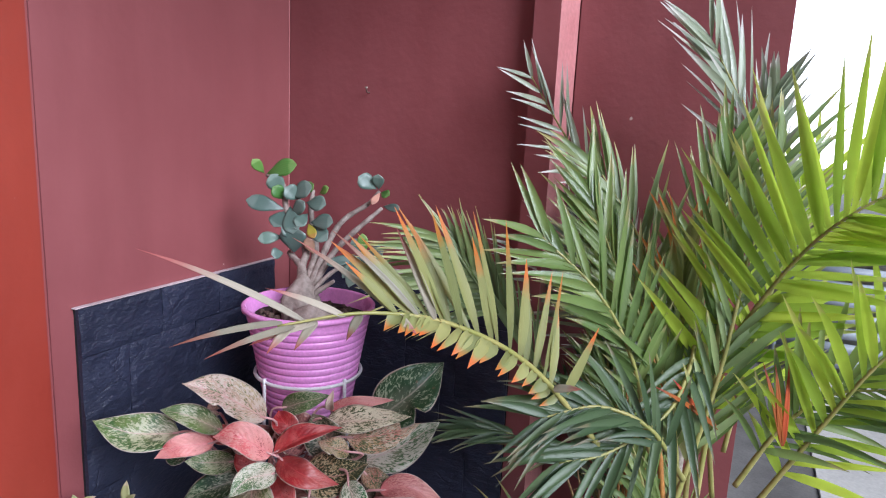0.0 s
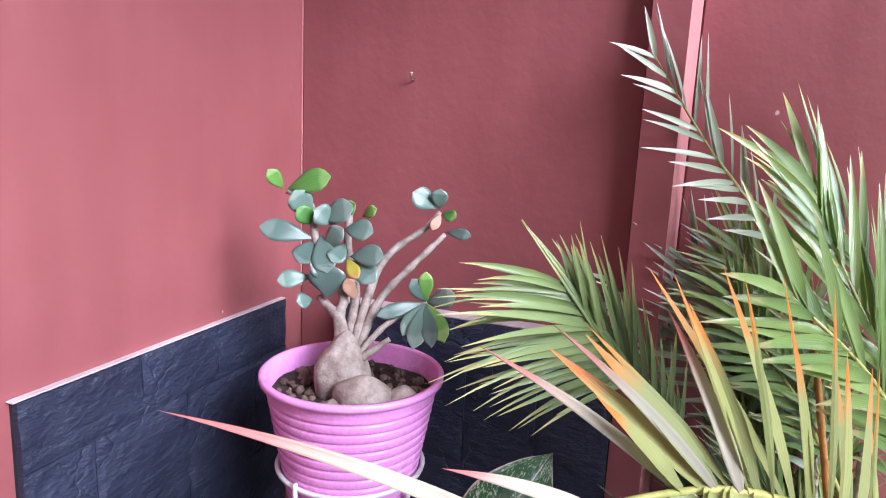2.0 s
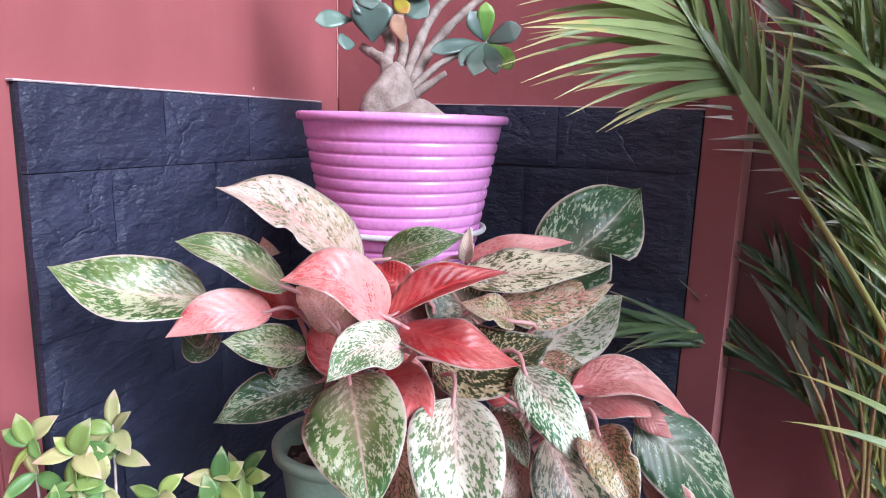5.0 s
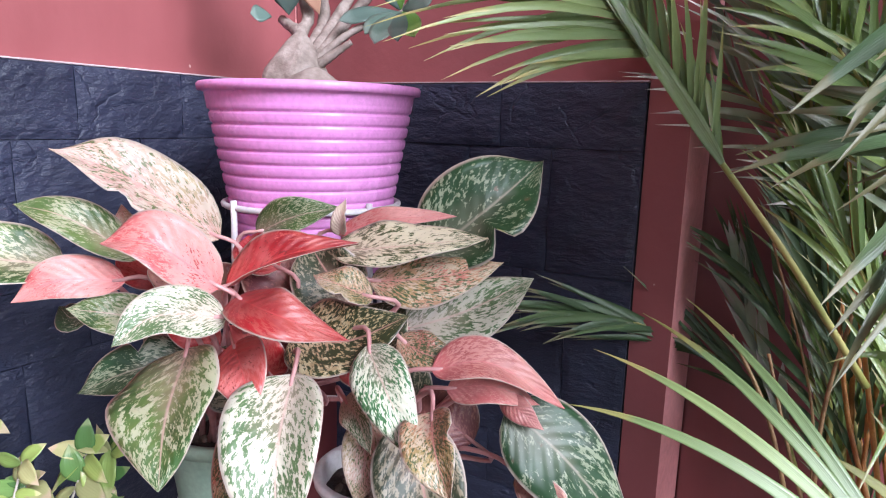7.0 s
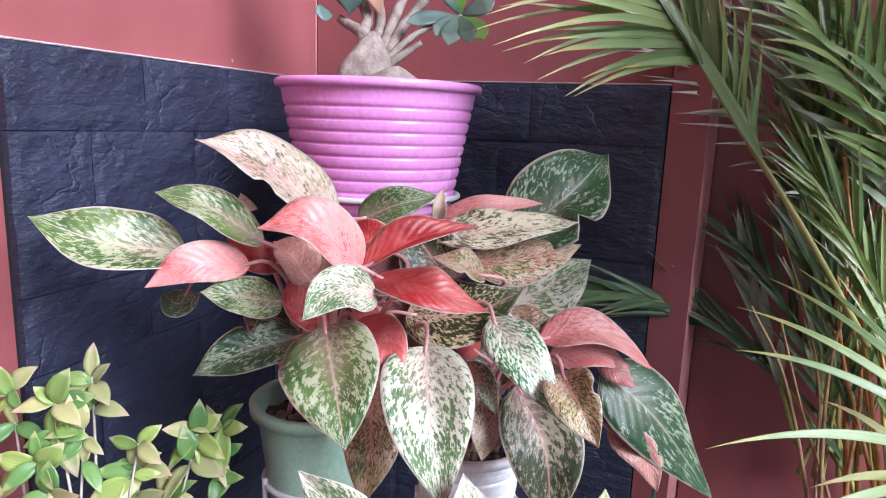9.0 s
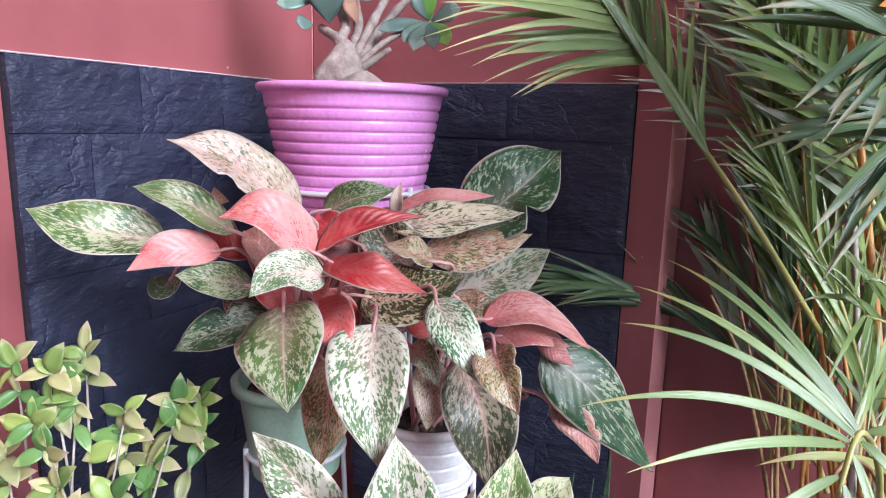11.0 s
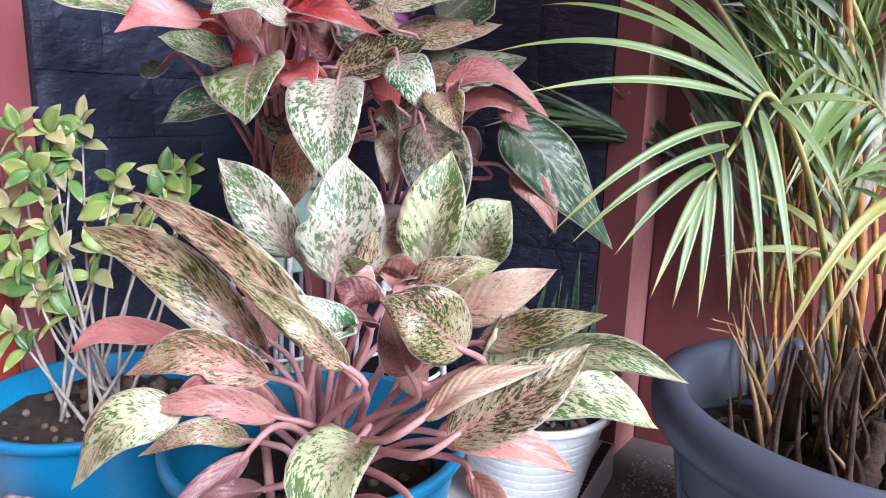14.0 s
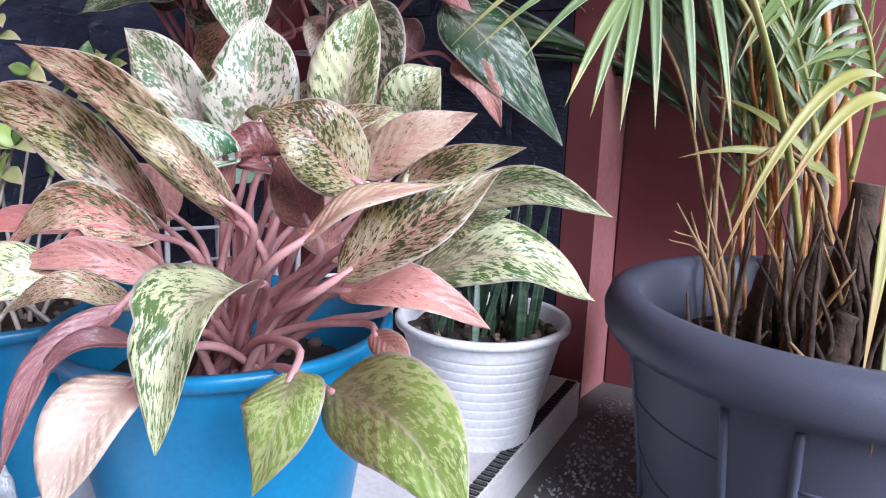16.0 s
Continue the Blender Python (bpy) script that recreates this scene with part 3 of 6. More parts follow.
def leaf_sheet(pts, width, fold, roll, seed, nu=22, nv=8, thick=0.0009, bite=None):
    """An aglaonema blade along a curved midrib: round at the base, drawn out to a fine tip, folded along the rib."""
    rnd = random.Random(seed * 7 + 5)
    q = bez(pts, nu)
    ln = sum((b - a).length for a, b in zip(q, q[1:]))
    wave_n, ph = rnd.uniform(9, 14), rnd.uniform(0, 6.28)
    wavy, cup, twist = rnd.uniform(0.02, 0.06), rnd.uniform(-0.25, 0.35), rnd.uniform(-14, 14)
    lop = rnd.uniform(-0.10, 0.10)
    bm = bmesh.new()
    uvl = bm.loops.layers.uv.new("UVMap")
    skins, coords = [], {}
    for lift in (thick, -thick):
        grid = []
        for i in range(nu + 1):
            u = i / nu
            t = (q[min(i + 1, nu)] - q[max(i - 1, 0)]).normalized()
            nrm = FACING - t * FACING.dot(t)
            if nrm.length < 0.25:
                up = Vector((0.2, 0.1, 1.0))
                nrm = nrm + (up - t * up.dot(t)) * 0.5
            nrm = Matrix.Rotation(radians(roll + twist * (u - 0.3)), 3, t) @ nrm.normalized()
            side = t.cross(nrm)
            w = width * 1.62 * max(u, 0.002) ** 0.58 * max(1 - u, 0.001) ** 0.96 * (1 - 0.30 * u ** 4)
            row = []
            for j in range(nv + 1):
                v = j / nv * 2 - 1
                ws = w * (1 + lop * (1 if v > 0 else -1))
                if bite and v * bite[2] > 0:
                    ws *= 1 - bite[1] * math.exp(-((u - bite[0]) / 0.04) ** 2)
                a = abs(v)
                h = fold * w * a ** 1.15 - cup * w * a * a + wavy * width * math.sin(u * wave_n + ph + (2.2 if v > 0 else 0)) * a ** 2 * min(1, 4 * u)
                h -= 0.010 * width / 0.06 * math.exp(-(v / 0.10) ** 2) * (1 - u) * 0.10
                vt = bm.verts.new(q[i] + side * (ws * v) + nrm * (h + (lift if a < 0.99 else lift * 0.3)))
                coords[vt] = (u, j / nv)
                row.append(vt)
            grid.append(row)
        skins.append(grid)
    for s, grid in enumerate(skins):
        for i in range(nu):
            for j in range(nv):
                f4 = [grid[i][j], grid[i + 1][j], grid[i + 1][j + 1], grid[i][j + 1]]
                fc = bm.faces.new(f4 if s == 0 else f4[::-1])
                fc.material_index = s
                for lp in fc.loops:
                    lp[uvl].uv = coords[lp.vert]
    for j in (0, nv):
        for i in range(nu):
            fc = bm.faces.new((skins[0][i][j], skins[1][i][j], skins[1][i + 1][j], skins[0][i + 1][j]))
            for lp in fc.loops:
                lp[uvl].uv = coords[lp.vert]
    return bm


def aglaonema_leaf(p, base, mid, tip, width, kind, roll=0, fold=0.35):
    p["count"] += 1
    k = p["count"]
    b, m, t = local(p, base), local(p, mid), local(p, tip)
    rnd = random.Random(k * 3 + 1)
    hole = ((0.40, 0.5, 1) if kind == "dark" else (rnd.uniform(0.35, 0.85), rnd.uniform(0.15, 0.35), rnd.choice((-1, 1)))) if k % 4 == 0 else None
    part("leaf", leaf_sheet([b, m, t], width, fold, roll, k, bite=hole), [LEAF[kind], LEAF[UNDER.get(kind, kind)]], p)
    rnd = random.Random(k)
    root = Vector((rnd.uniform(-0.035, 0.035), rnd.uniform(-0.03, 0.03), 0.0))
    d = (m - b).normalized()
    ctrl = b - d * 0.03
    bm = bmesh.new()
    stalk = 0.0043 if p.location.z < 0.4 else 0.0034
    half = root.lerp(ctrl, 0.55) + Vector((0, 0, 0.02))
    tube(bm, bez([root, half, ctrl, b + d * 0.012], 14), [stalk * (1.15 - 0.55 * i / 14) for i in range(15)], 8)
    part("leaf_stalk", bm, PETIOLE, p)


UNDER = {"green": "underside", "white": "underside", "white2": "underside", "fawn": "underside", "cream": "underside", "mixed": "underside", "speckled": "underside", "dark": "olive"}
upper_plant = plant("aglaonema", "aglaonema with salmon pink and green-flecked leaves in the mint pot", "potted plant", (GREEN_AT[0], GREEN_AT[1], 0.545))
side_plant = plant("aglaonema", "small aglaonema with pink and dark green leaves in white pot", "potted plant", (GREY_AT[0], GREY_AT[1], 0.523))
lower_plant = plant("aglaonema", "large aglaonema with cream-flecked fawn leaves and pink stalks", "potted plant", (FRONT_AT[0], FRONT_AT[1], 0.255))
aglaonema_leaf(upper_plant, (-0.956, 0.900, 0.798), (-1.006, 0.835, 0.814), (-1.066, 0.795, 0.842), 0.069, "green", 10, 0.25)
aglaonema_leaf(upper_plant, (-0.885, 0.920, 0.786), (-0.920, 0.870, 0.792), (-0.964, 0.845, 0.767), 0.040, "pink", -15, 0.35)
aglaonema_leaf(upper_plant, (-0.872, 0.930, 0.811), (-0.905, 0.876, 0.857), (-0.947, 0.847, 0.871), 0.042, "green", 15, 0.30)
aglaonema_leaf(upper_plant, (-0.807, 0.980, 0.832), (-0.857, 0.910, 0.899), (-0.906, 0.863, 0.927), 0.061, "blush", 12, 0.35)
aglaonema_leaf(upper_plant, (-0.745, 0.920, 0.799), (-0.773, 0.870, 0.848), (-0.825, 0.855, 0.843), 0.050, "pink", 8, 0.40)
aglaonema_leaf(upper_plant, (-0.716, 0.900, 0.779), (-0.729, 0.838, 0.794), (-0.739, 0.800, 0.775), 0.041, "white", -10, 0.40)
aglaonema_leaf(upper_plant, (-0.861, 0.950, 0.738), (-0.882, 0.898, 0.756), (-0.913, 0.870, 0.763), 0.041, "green", -8, 0.30)
aglaonema_leaf(upper_plant, (-0.863, 0.990, 0.685), (-0.904, 0.933, 0.676), (-0.955, 0.900, 0.649), 0.054, "dark", 0, 0.30)
aglaonema_leaf(upper_plant, (-0.781, 0.910, 0.732), (-0.728, 0.840, 0.702), (-0.696, 0.803, 0.658), 0.085, "green", 5, 0.55)
aglaonema_leaf(upper_plant, (-0.770, 0.960, 0.725), (-0.716, 0.919, 0.719), (-0.688, 0.902, 0.685), 0.053, "red", 0, 0.40)
aglaonema_leaf(upper_plant, (-0.731, 0.930, 0.789), (-0.656, 0.900, 0.792), (-0.608, 0.945, 0.763), 0.047, "red", -20, 0.50)
aglaonema_leaf(upper_plant, (-0.745, 0.930, 0.797), (-0.695, 0.958, 0.830), (-0.644, 1.010, 0.840), 0.039, "red", -25, 0.50)
aglaonema_leaf(upper_plant, (-0.724, 1.000, 0.730), (-0.653, 1.003, 0.738), (-0.595, 1.030, 0.768), 0.076, "speckled", -8, 0.30)
aglaonema_leaf(upper_plant, (-0.715, 1.060, 0.816), (-0.634, 1.078, 0.828), (-0.551, 1.120, 0.840), 0.053, "speckled2", -12, 0.35)
aglaonema_leaf(upper_plant, (-0.723, 1.080, 0.833), (-0.659, 1.098, 0.853), (-0.601, 1.140, 0.857), 0.026, "pink", 0, 0.20)
aglaonema_leaf(upper_plant, (-0.640, 1.140, 0.805), (-0.575, 1.180, 0.868), (-0.539, 1.245, 0.919), 0.100, "dark", 10, 0.25)
aglaonema_leaf(upper_plant, (-0.671, 1.070, 0.785), (-0.609, 1.108, 0.791), (-0.553, 1.170, 0.804), 0.061, "mixed", -10, 0.30)
aglaonema_leaf(upper_plant, (-0.650, 1.100, 0.723), (-0.599, 1.173, 0.738), (-0.552, 1.270, 0.765), 0.080, "white", -5, 0.25)
aglaonema_leaf(upper_plant, (-0.811, 1.040, 0.829), (-0.762, 1.048, 0.852), (-0.720, 1.080, 0.864), 0.039, "green", 10, 0.30)
aglaonema_leaf(upper_plant, (-0.720, 1.080, 0.831), (-0.715, 1.073, 0.852), (-0.719, 1.090, 0.873), 0.016, "pale", 0, 0.30)
aglaonema_leaf(upper_plant, (-0.619, 0.990, 0.743), (-0.570, 0.952, 0.718), (-0.527, 0.939, 0.664), 0.049, "white2", 8, 0.45)
aglaonema_leaf(upper_plant, (-0.621, 1.050, 0.733), (-0.582, 1.048, 0.723), (-0.545, 1.070, 0.716), 0.038, "mixed", 0, 0.30)
aglaonema_leaf(side_plant, (-0.573, 1.040, 0.711), (-0.515, 1.058, 0.724), (-0.449, 1.100, 0.675), 0.040, "rose", -10, 0.35)
aglaonema_leaf(side_plant, (-0.565, 1.060, 0.685), (-0.517, 1.063, 0.697), (-0.472, 1.090, 0.677), 0.035, "rose", -10, 0.35)
aglaonema_leaf(side_plant, (-0.504, 1.080, 0.672), (-0.438, 1.103, 0.612), (-0.364, 1.150, 0.500), 0.087, "dark", -5, 0.15)
aglaonema_leaf(side_plant, (-0.534, 0.970, 0.701), (-0.508, 0.932, 0.687), (-0.484, 0.917, 0.653), 0.044, "mixed", 15, 0.50)
aglaonema_leaf(side_plant, (-0.589, 1.010, 0.663), (-0.548, 0.988, 0.601), (-0.536, 0.990, 0.511), 0.078, "darkpink", 0, 0.30)
aglaonema_leaf(upper_plant, (-0.680, 0.950, 0.713), (-0.648, 0.890, 0.660), (-0.620, 0.860, 0.586), 0.080, "white", 0, 0.50)
aglaonema_leaf(side_plant, (-0.639, 1.020, 0.651), (-0.616, 0.981, 0.621), (-0.614, 0.966, 0.585), 0.040, "blush", 0, 0.40)
aglaonema_leaf(side_plant, (-0.654, 1.000, 0.675), (-0.618, 0.973, 0.673), (-0.600, 0.970, 0.641), 0.029, "white", 20, 0.30)
aglaonema_leaf(upper_plant, (-0.760, 0.980, 0.648), (-0.733, 0.930, 0.601), (-0.731, 0.905, 0.534), 0.062, "mixed", 5, 0.30)
aglaonema_leaf(upper_plant, (-0.760, 1.020, 0.797), (-0.788, 1.013, 0.817), (-0.812, 1.030, 0.827), 0.042, "red", 0, 0.30)
aglaonema_leaf(upper_plant, (-0.909, 0.960, 0.826), (-0.903, 0.938, 0.847), (-0.910, 0.940, 0.865), 0.023, "blush", 0, 0.30)
aglaonema_leaf(upper_plant, (-0.871, 0.970, 0.778), (-0.904, 0.948, 0.790), (-0.940, 0.950, 0.811), 0.036, "red", 0, 0.30)
aglaonema_leaf(upper_plant, (-0.641, 1.030, 0.779), (-0.663, 1.003, 0.796), (-0.694, 1.000, 0.802), 0.037, "mixed", 20, 0.30)
aglaonema_leaf(upper_plant, (-0.814, 0.980, 0.706), (-0.841, 0.958, 0.738), (-0.861, 0.960, 0.764), 0.041, "red", 10, 0.30)
aglaonema_leaf(upper_plant, (-0.997, 0.950, 0.736), (-0.997, 0.928, 0.724), (-1.024, 0.930, 0.734), 0.035, "dark", 10, 0.20)
aglaonema_leaf(upper_plant, (-0.834, 0.960, 0.767), (-0.843, 0.943, 0.797), (-0.873, 0.950, 0.810), 0.040, "underside", 10, 0.30)
aglaonema_leaf(upper_plant, (-0.647, 1.040, 0.680), (-0.661, 1.008, 0.718), (-0.688, 1.000, 0.724), 0.041, "red", 10, 0.30)
aglaonema_leaf(upper_plant, (-0.754, 1.000, 0.678), (-0.750, 0.973, 0.717), (-0.786, 0.970, 0.742), 0.041, "red", 10, 0.30)
aglaonema_leaf(side_plant, (-0.491, 1.080, 0.598), (-0.446, 1.078, 0.575), (-0.429, 1.100, 0.521), 0.035, "underside", 10, 0.30)
aglaonema_leaf(side_plant, (-0.511, 1.080, 0.686), (-0.485, 1.068, 0.676), (-0.463, 1.080, 0.656), 0.024, "rose", 10, 0.30)
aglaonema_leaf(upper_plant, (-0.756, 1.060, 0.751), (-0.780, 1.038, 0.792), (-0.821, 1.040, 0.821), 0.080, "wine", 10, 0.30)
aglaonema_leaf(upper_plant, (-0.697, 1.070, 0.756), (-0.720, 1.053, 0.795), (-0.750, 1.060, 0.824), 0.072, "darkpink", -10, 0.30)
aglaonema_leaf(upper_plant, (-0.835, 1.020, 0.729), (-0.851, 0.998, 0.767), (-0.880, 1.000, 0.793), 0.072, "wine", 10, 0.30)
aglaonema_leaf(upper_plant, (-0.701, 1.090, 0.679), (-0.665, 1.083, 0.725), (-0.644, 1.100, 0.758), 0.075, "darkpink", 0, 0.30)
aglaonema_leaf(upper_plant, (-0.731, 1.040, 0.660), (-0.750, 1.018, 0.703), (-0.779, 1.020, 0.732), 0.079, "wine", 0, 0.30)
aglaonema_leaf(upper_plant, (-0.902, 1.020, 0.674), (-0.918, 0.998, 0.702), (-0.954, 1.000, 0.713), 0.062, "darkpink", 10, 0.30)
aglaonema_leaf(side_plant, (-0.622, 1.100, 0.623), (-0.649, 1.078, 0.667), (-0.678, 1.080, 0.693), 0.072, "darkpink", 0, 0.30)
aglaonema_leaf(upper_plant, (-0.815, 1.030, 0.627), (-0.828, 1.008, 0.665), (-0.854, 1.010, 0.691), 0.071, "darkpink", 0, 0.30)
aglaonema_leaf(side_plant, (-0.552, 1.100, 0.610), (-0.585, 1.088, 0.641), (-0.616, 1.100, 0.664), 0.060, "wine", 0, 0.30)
aglaonema_leaf(lower_plant, (-0.610, 0.740, 0.424), (-0.702, 0.703, 0.517), (-0.826, 0.690, 0.545), 0.052, "fawn", -12, 0.35)
aglaonema_leaf(lower_plant, (-0.498, 0.720, 0.443), (-0.610, 0.698, 0.543), (-0.754, 0.700, 0.589), 0.039, "fawn", -25, 0.35)
aglaonema_leaf(lower_plant, (-0.678, 0.860, 0.501), (-0.710, 0.827, 0.573), (-0.754, 0.818, 0.617), 0.059, "white", -15, 0.40)
aglaonema_leaf(lower_plant, (-0.595, 0.830, 0.487), (-0.583, 0.833, 0.562), (-0.601, 0.860, 0.630), 0.082, "white", 5, 0.40)
aglaonema_leaf(lower_plant, (-0.483, 0.840, 0.508), (-0.472, 0.843, 0.583), (-0.471, 0.870, 0.640), 0.061, "cream", -10, 0.35)
aglaonema_leaf(lower_plant, (-0.466, 0.930, 0.507), (-0.448, 0.924, 0.557), (-0.432, 0.943, 0.582), 0.059, "cream", 5, 0.35)
aglaonema_leaf(lower_plant, (-0.431, 0.800, 0.482), (-0.378, 0.807, 0.516), (-0.338, 0.838, 0.538), 0.038, "peach", 15, 0.40)
aglaonema_leaf(lower_plant, (-0.487, 0.820, 0.496), (-0.438, 0.828, 0.520), (-0.405, 0.860, 0.530), 0.038, "olive2", 10, 0.30)
aglaonema_leaf(lower_plant, (-0.380, 0.730, 0.481), (-0.395, 0.691, 0.519), (-0.430, 0.676, 0.533), 0.052, "fawn", -10, 0.35)
aglaonema_leaf(lower_plant, (-0.396, 0.790, 0.467), (-0.332, 0.783, 0.498), (-0.278, 0.800, 0.514), 0.030, "fawn", 5, 0.35)
aglaonema_leaf(lower_plant, (-0.379, 0.660, 0.451), (-0.344, 0.678, 0.481), (-0.299, 0.720, 0.491), 0.027, "peach", -35, 0.50)
aglaonema_leaf(lower_plant, (-0.371, 0.690, 0.422), (-0.316, 0.713, 0.464), (-0.280, 0.760, 0.500), 0.050, "fawn", -10, 0.20)
aglaonema_leaf(lower_plant, (-0.345, 0.800, 0.465), (-0.266, 0.789, 0.487), (-0.208, 0.802, 0.467), 0.027, "cream", 20, 0.40)
aglaonema_leaf(lower_plant, (-0.387, 0.830, 0.394), (-0.306, 0.853, 0.418), (-0.242, 0.900, 0.374), 0.055, "cream", -5, 0.30)
aglaonema_leaf(lower_plant, (-0.409, 0.740, 0.394), (-0.342, 0.746, 0.403), (-0.290, 0.776, 0.374), 0.033, "underside", -5, 0.35)
aglaonema_leaf(lower_plant, (-0.568, 0.700, 0.425), (-0.637, 0.668, 0.449), (-0.728, 0.660, 0.406), 0.039, "mixed", -10, 0.40)
aglaonema_leaf(lower_plant, (-0.622, 0.640, 0.400), (-0.663, 0.600, 0.392), (-0.754, 0.610, 0.295), 0.045, "cream", -5, 0.40)
aglaonema_leaf(lower_plant, (-0.588, 0.720, 0.378), (-0.608, 0.673, 0.417), (-0.662, 0.650, 0.386), 0.036, "rose", -25, 0.40)
aglaonema_leaf(lower_plant, (-0.784, 0.780, 0.401), (-0.872, 0.740, 0.402), (-0.923, 0.723, 0.369), 0.030, "rose", 0, 0.30)
aglaonema_leaf(lower_plant, (-0.458, 0.690, 0.398), (-0.428, 0.600, 0.407), (-0.416, 0.567, 0.330), 0.049, "cream", 0, 0.45)
aglaonema_leaf(lower_plant, (-0.390, 0.660, 0.356), (-0.368, 0.623, 0.345), (-0.381, 0.610, 0.290), 0.049, "olive", 5, 0.35)
aglaonema_leaf(lower_plant, (-0.358, 0.660, 0.351), (-0.269, 0.610, 0.370), (-0.216, 0.590, 0.336), 0.057, "olive", 0, 0.30)
aglaonema_leaf(lower_plant, (-0.472, 0.600, 0.354), (-0.457, 0.550, 0.343), (-0.469, 0.530, 0.291), 0.046, "pale", 0, 0.30)
aglaonema_leaf(lower_plant, (-0.539, 0.640, 0.385), (-0.554, 0.583, 0.351), (-0.563, 0.550, 0.276), 0.024, "mauve", 0, 0.60)
aglaonema_leaf(lower_plant, (-0.514, 0.630, 0.363), (-0.531, 0.593, 0.365), (-0.578, 0.580, 0.315), 0.018, "mauve", 20, 0.60)
aglaonema_leaf(lower_plant, (-0.516, 0.780, 0.467), (-0.504, 0.748, 0.505), (-0.522, 0.740, 0.516), 0.043, "wine", 0, 0.30)
aglaonema_leaf(lower_plant, (-0.486, 0.700, 0.470), (-0.469, 0.668, 0.507), (-0.500, 0.660, 0.529), 0.029, "white2", 25, 0.40)
aglaonema_leaf(lower_plant, (-0.465, 0.680, 0.465), (-0.478, 0.643, 0.511), (-0.526, 0.630, 0.543), 0.024, "fawn", -20, 0.50)
aglaonema_leaf(lower_plant, (-0.554, 0.820, 0.488), (-0.531, 0.838, 0.539), (-0.516, 0.880, 0.580), 0.037, "fawn", 10, 0.30)
aglaonema_leaf(lower_plant, (-0.535, 0.800, 0.490), (-0.519, 0.768, 0.522), (-0.498, 0.760, 0.537), 0.027, "cream", 0, 0.40)
aglaonema_leaf(lower_plant, (-0.506, 0.840, 0.475), (-0.487, 0.808, 0.515), (-0.463, 0.800, 0.520), 0.039, "underside", 0, 0.40)
aglaonema_leaf(lower_plant, (-0.376, 0.740, 0.365), (-0.334, 0.708, 0.367), (-0.320, 0.700, 0.345), 0.021, "underside", 0, 0.40)
aglaonema_leaf(lower_plant, (-0.393, 0.800, 0.391), (-0.363, 0.798, 0.478), (-0.374, 0.820, 0.507), 0.037, "cream", 0, 0.30)
aglaonema_leaf(lower_plant, (-0.479, 0.800, 0.504), (-0.440, 0.798, 0.526), (-0.408, 0.820, 0.541), 0.030, "fawn", 0, 0.30)
aglaonema_leaf(lower_plant, (-0.339, 0.800, 0.447), (-0.318, 0.798, 0.457), (-0.296, 0.820, 0.461), 0.032, "cream", 10, 0.30)
aglaonema_leaf(lower_plant, (-0.560, 0.700, 0.387), (-0.595, 0.648, 0.415), (-0.657, 0.620, 0.402), 0.027, "underside", -10, 0.40)
aglaonema_leaf(lower_plant, (-0.580, 0.680, 0.366), (-0.588, 0.628, 0.396), (-0.634, 0.600, 0.372), 0.021, "fawn", -10, 0.40)
aglaonema_leaf(lower_plant, (-0.621, 0.760, 0.430), (-0.639, 0.738, 0.461), (-0.681, 0.740, 0.474), 0.043, "underside", 10, 0.30)
aglaonema_leaf(lower_plant, (-0.440, 0.740, 0.444), (-0.444, 0.728, 0.477), (-0.466, 0.740, 0.502), 0.036, "wine", 10, 0.30)
aglaonema_leaf(lower_plant, (-0.454, 0.800, 0.408), (-0.454, 0.768, 0.429), (-0.472, 0.760, 0.443), 0.039, "underside", 10, 0.30)
rnd = random.Random(8)
for p, cnt, hh in ((lower_plant, 4, 0.16),):
    for k in range(cnt):
        root = Vector((rnd.uniform(-0.05, 0.05), rnd.uniform(-0.05, 0.04), -0.004))
        top = root + Vector((rnd.uniform(-0.045, 0.045), rnd.uniform(-0.03, 0.05), hh * rnd.uniform(0.7, 1.2)))
        bm = bmesh.new()
        tube(bm, bez([root, root.lerp(top, 0.5) + Vector((0, 0, 0.02)), top], 10), [0.0056 - 0.00027 * i for i in range(11)], 8)
        part("leaf_stalk", bm, PETIOLE, p)


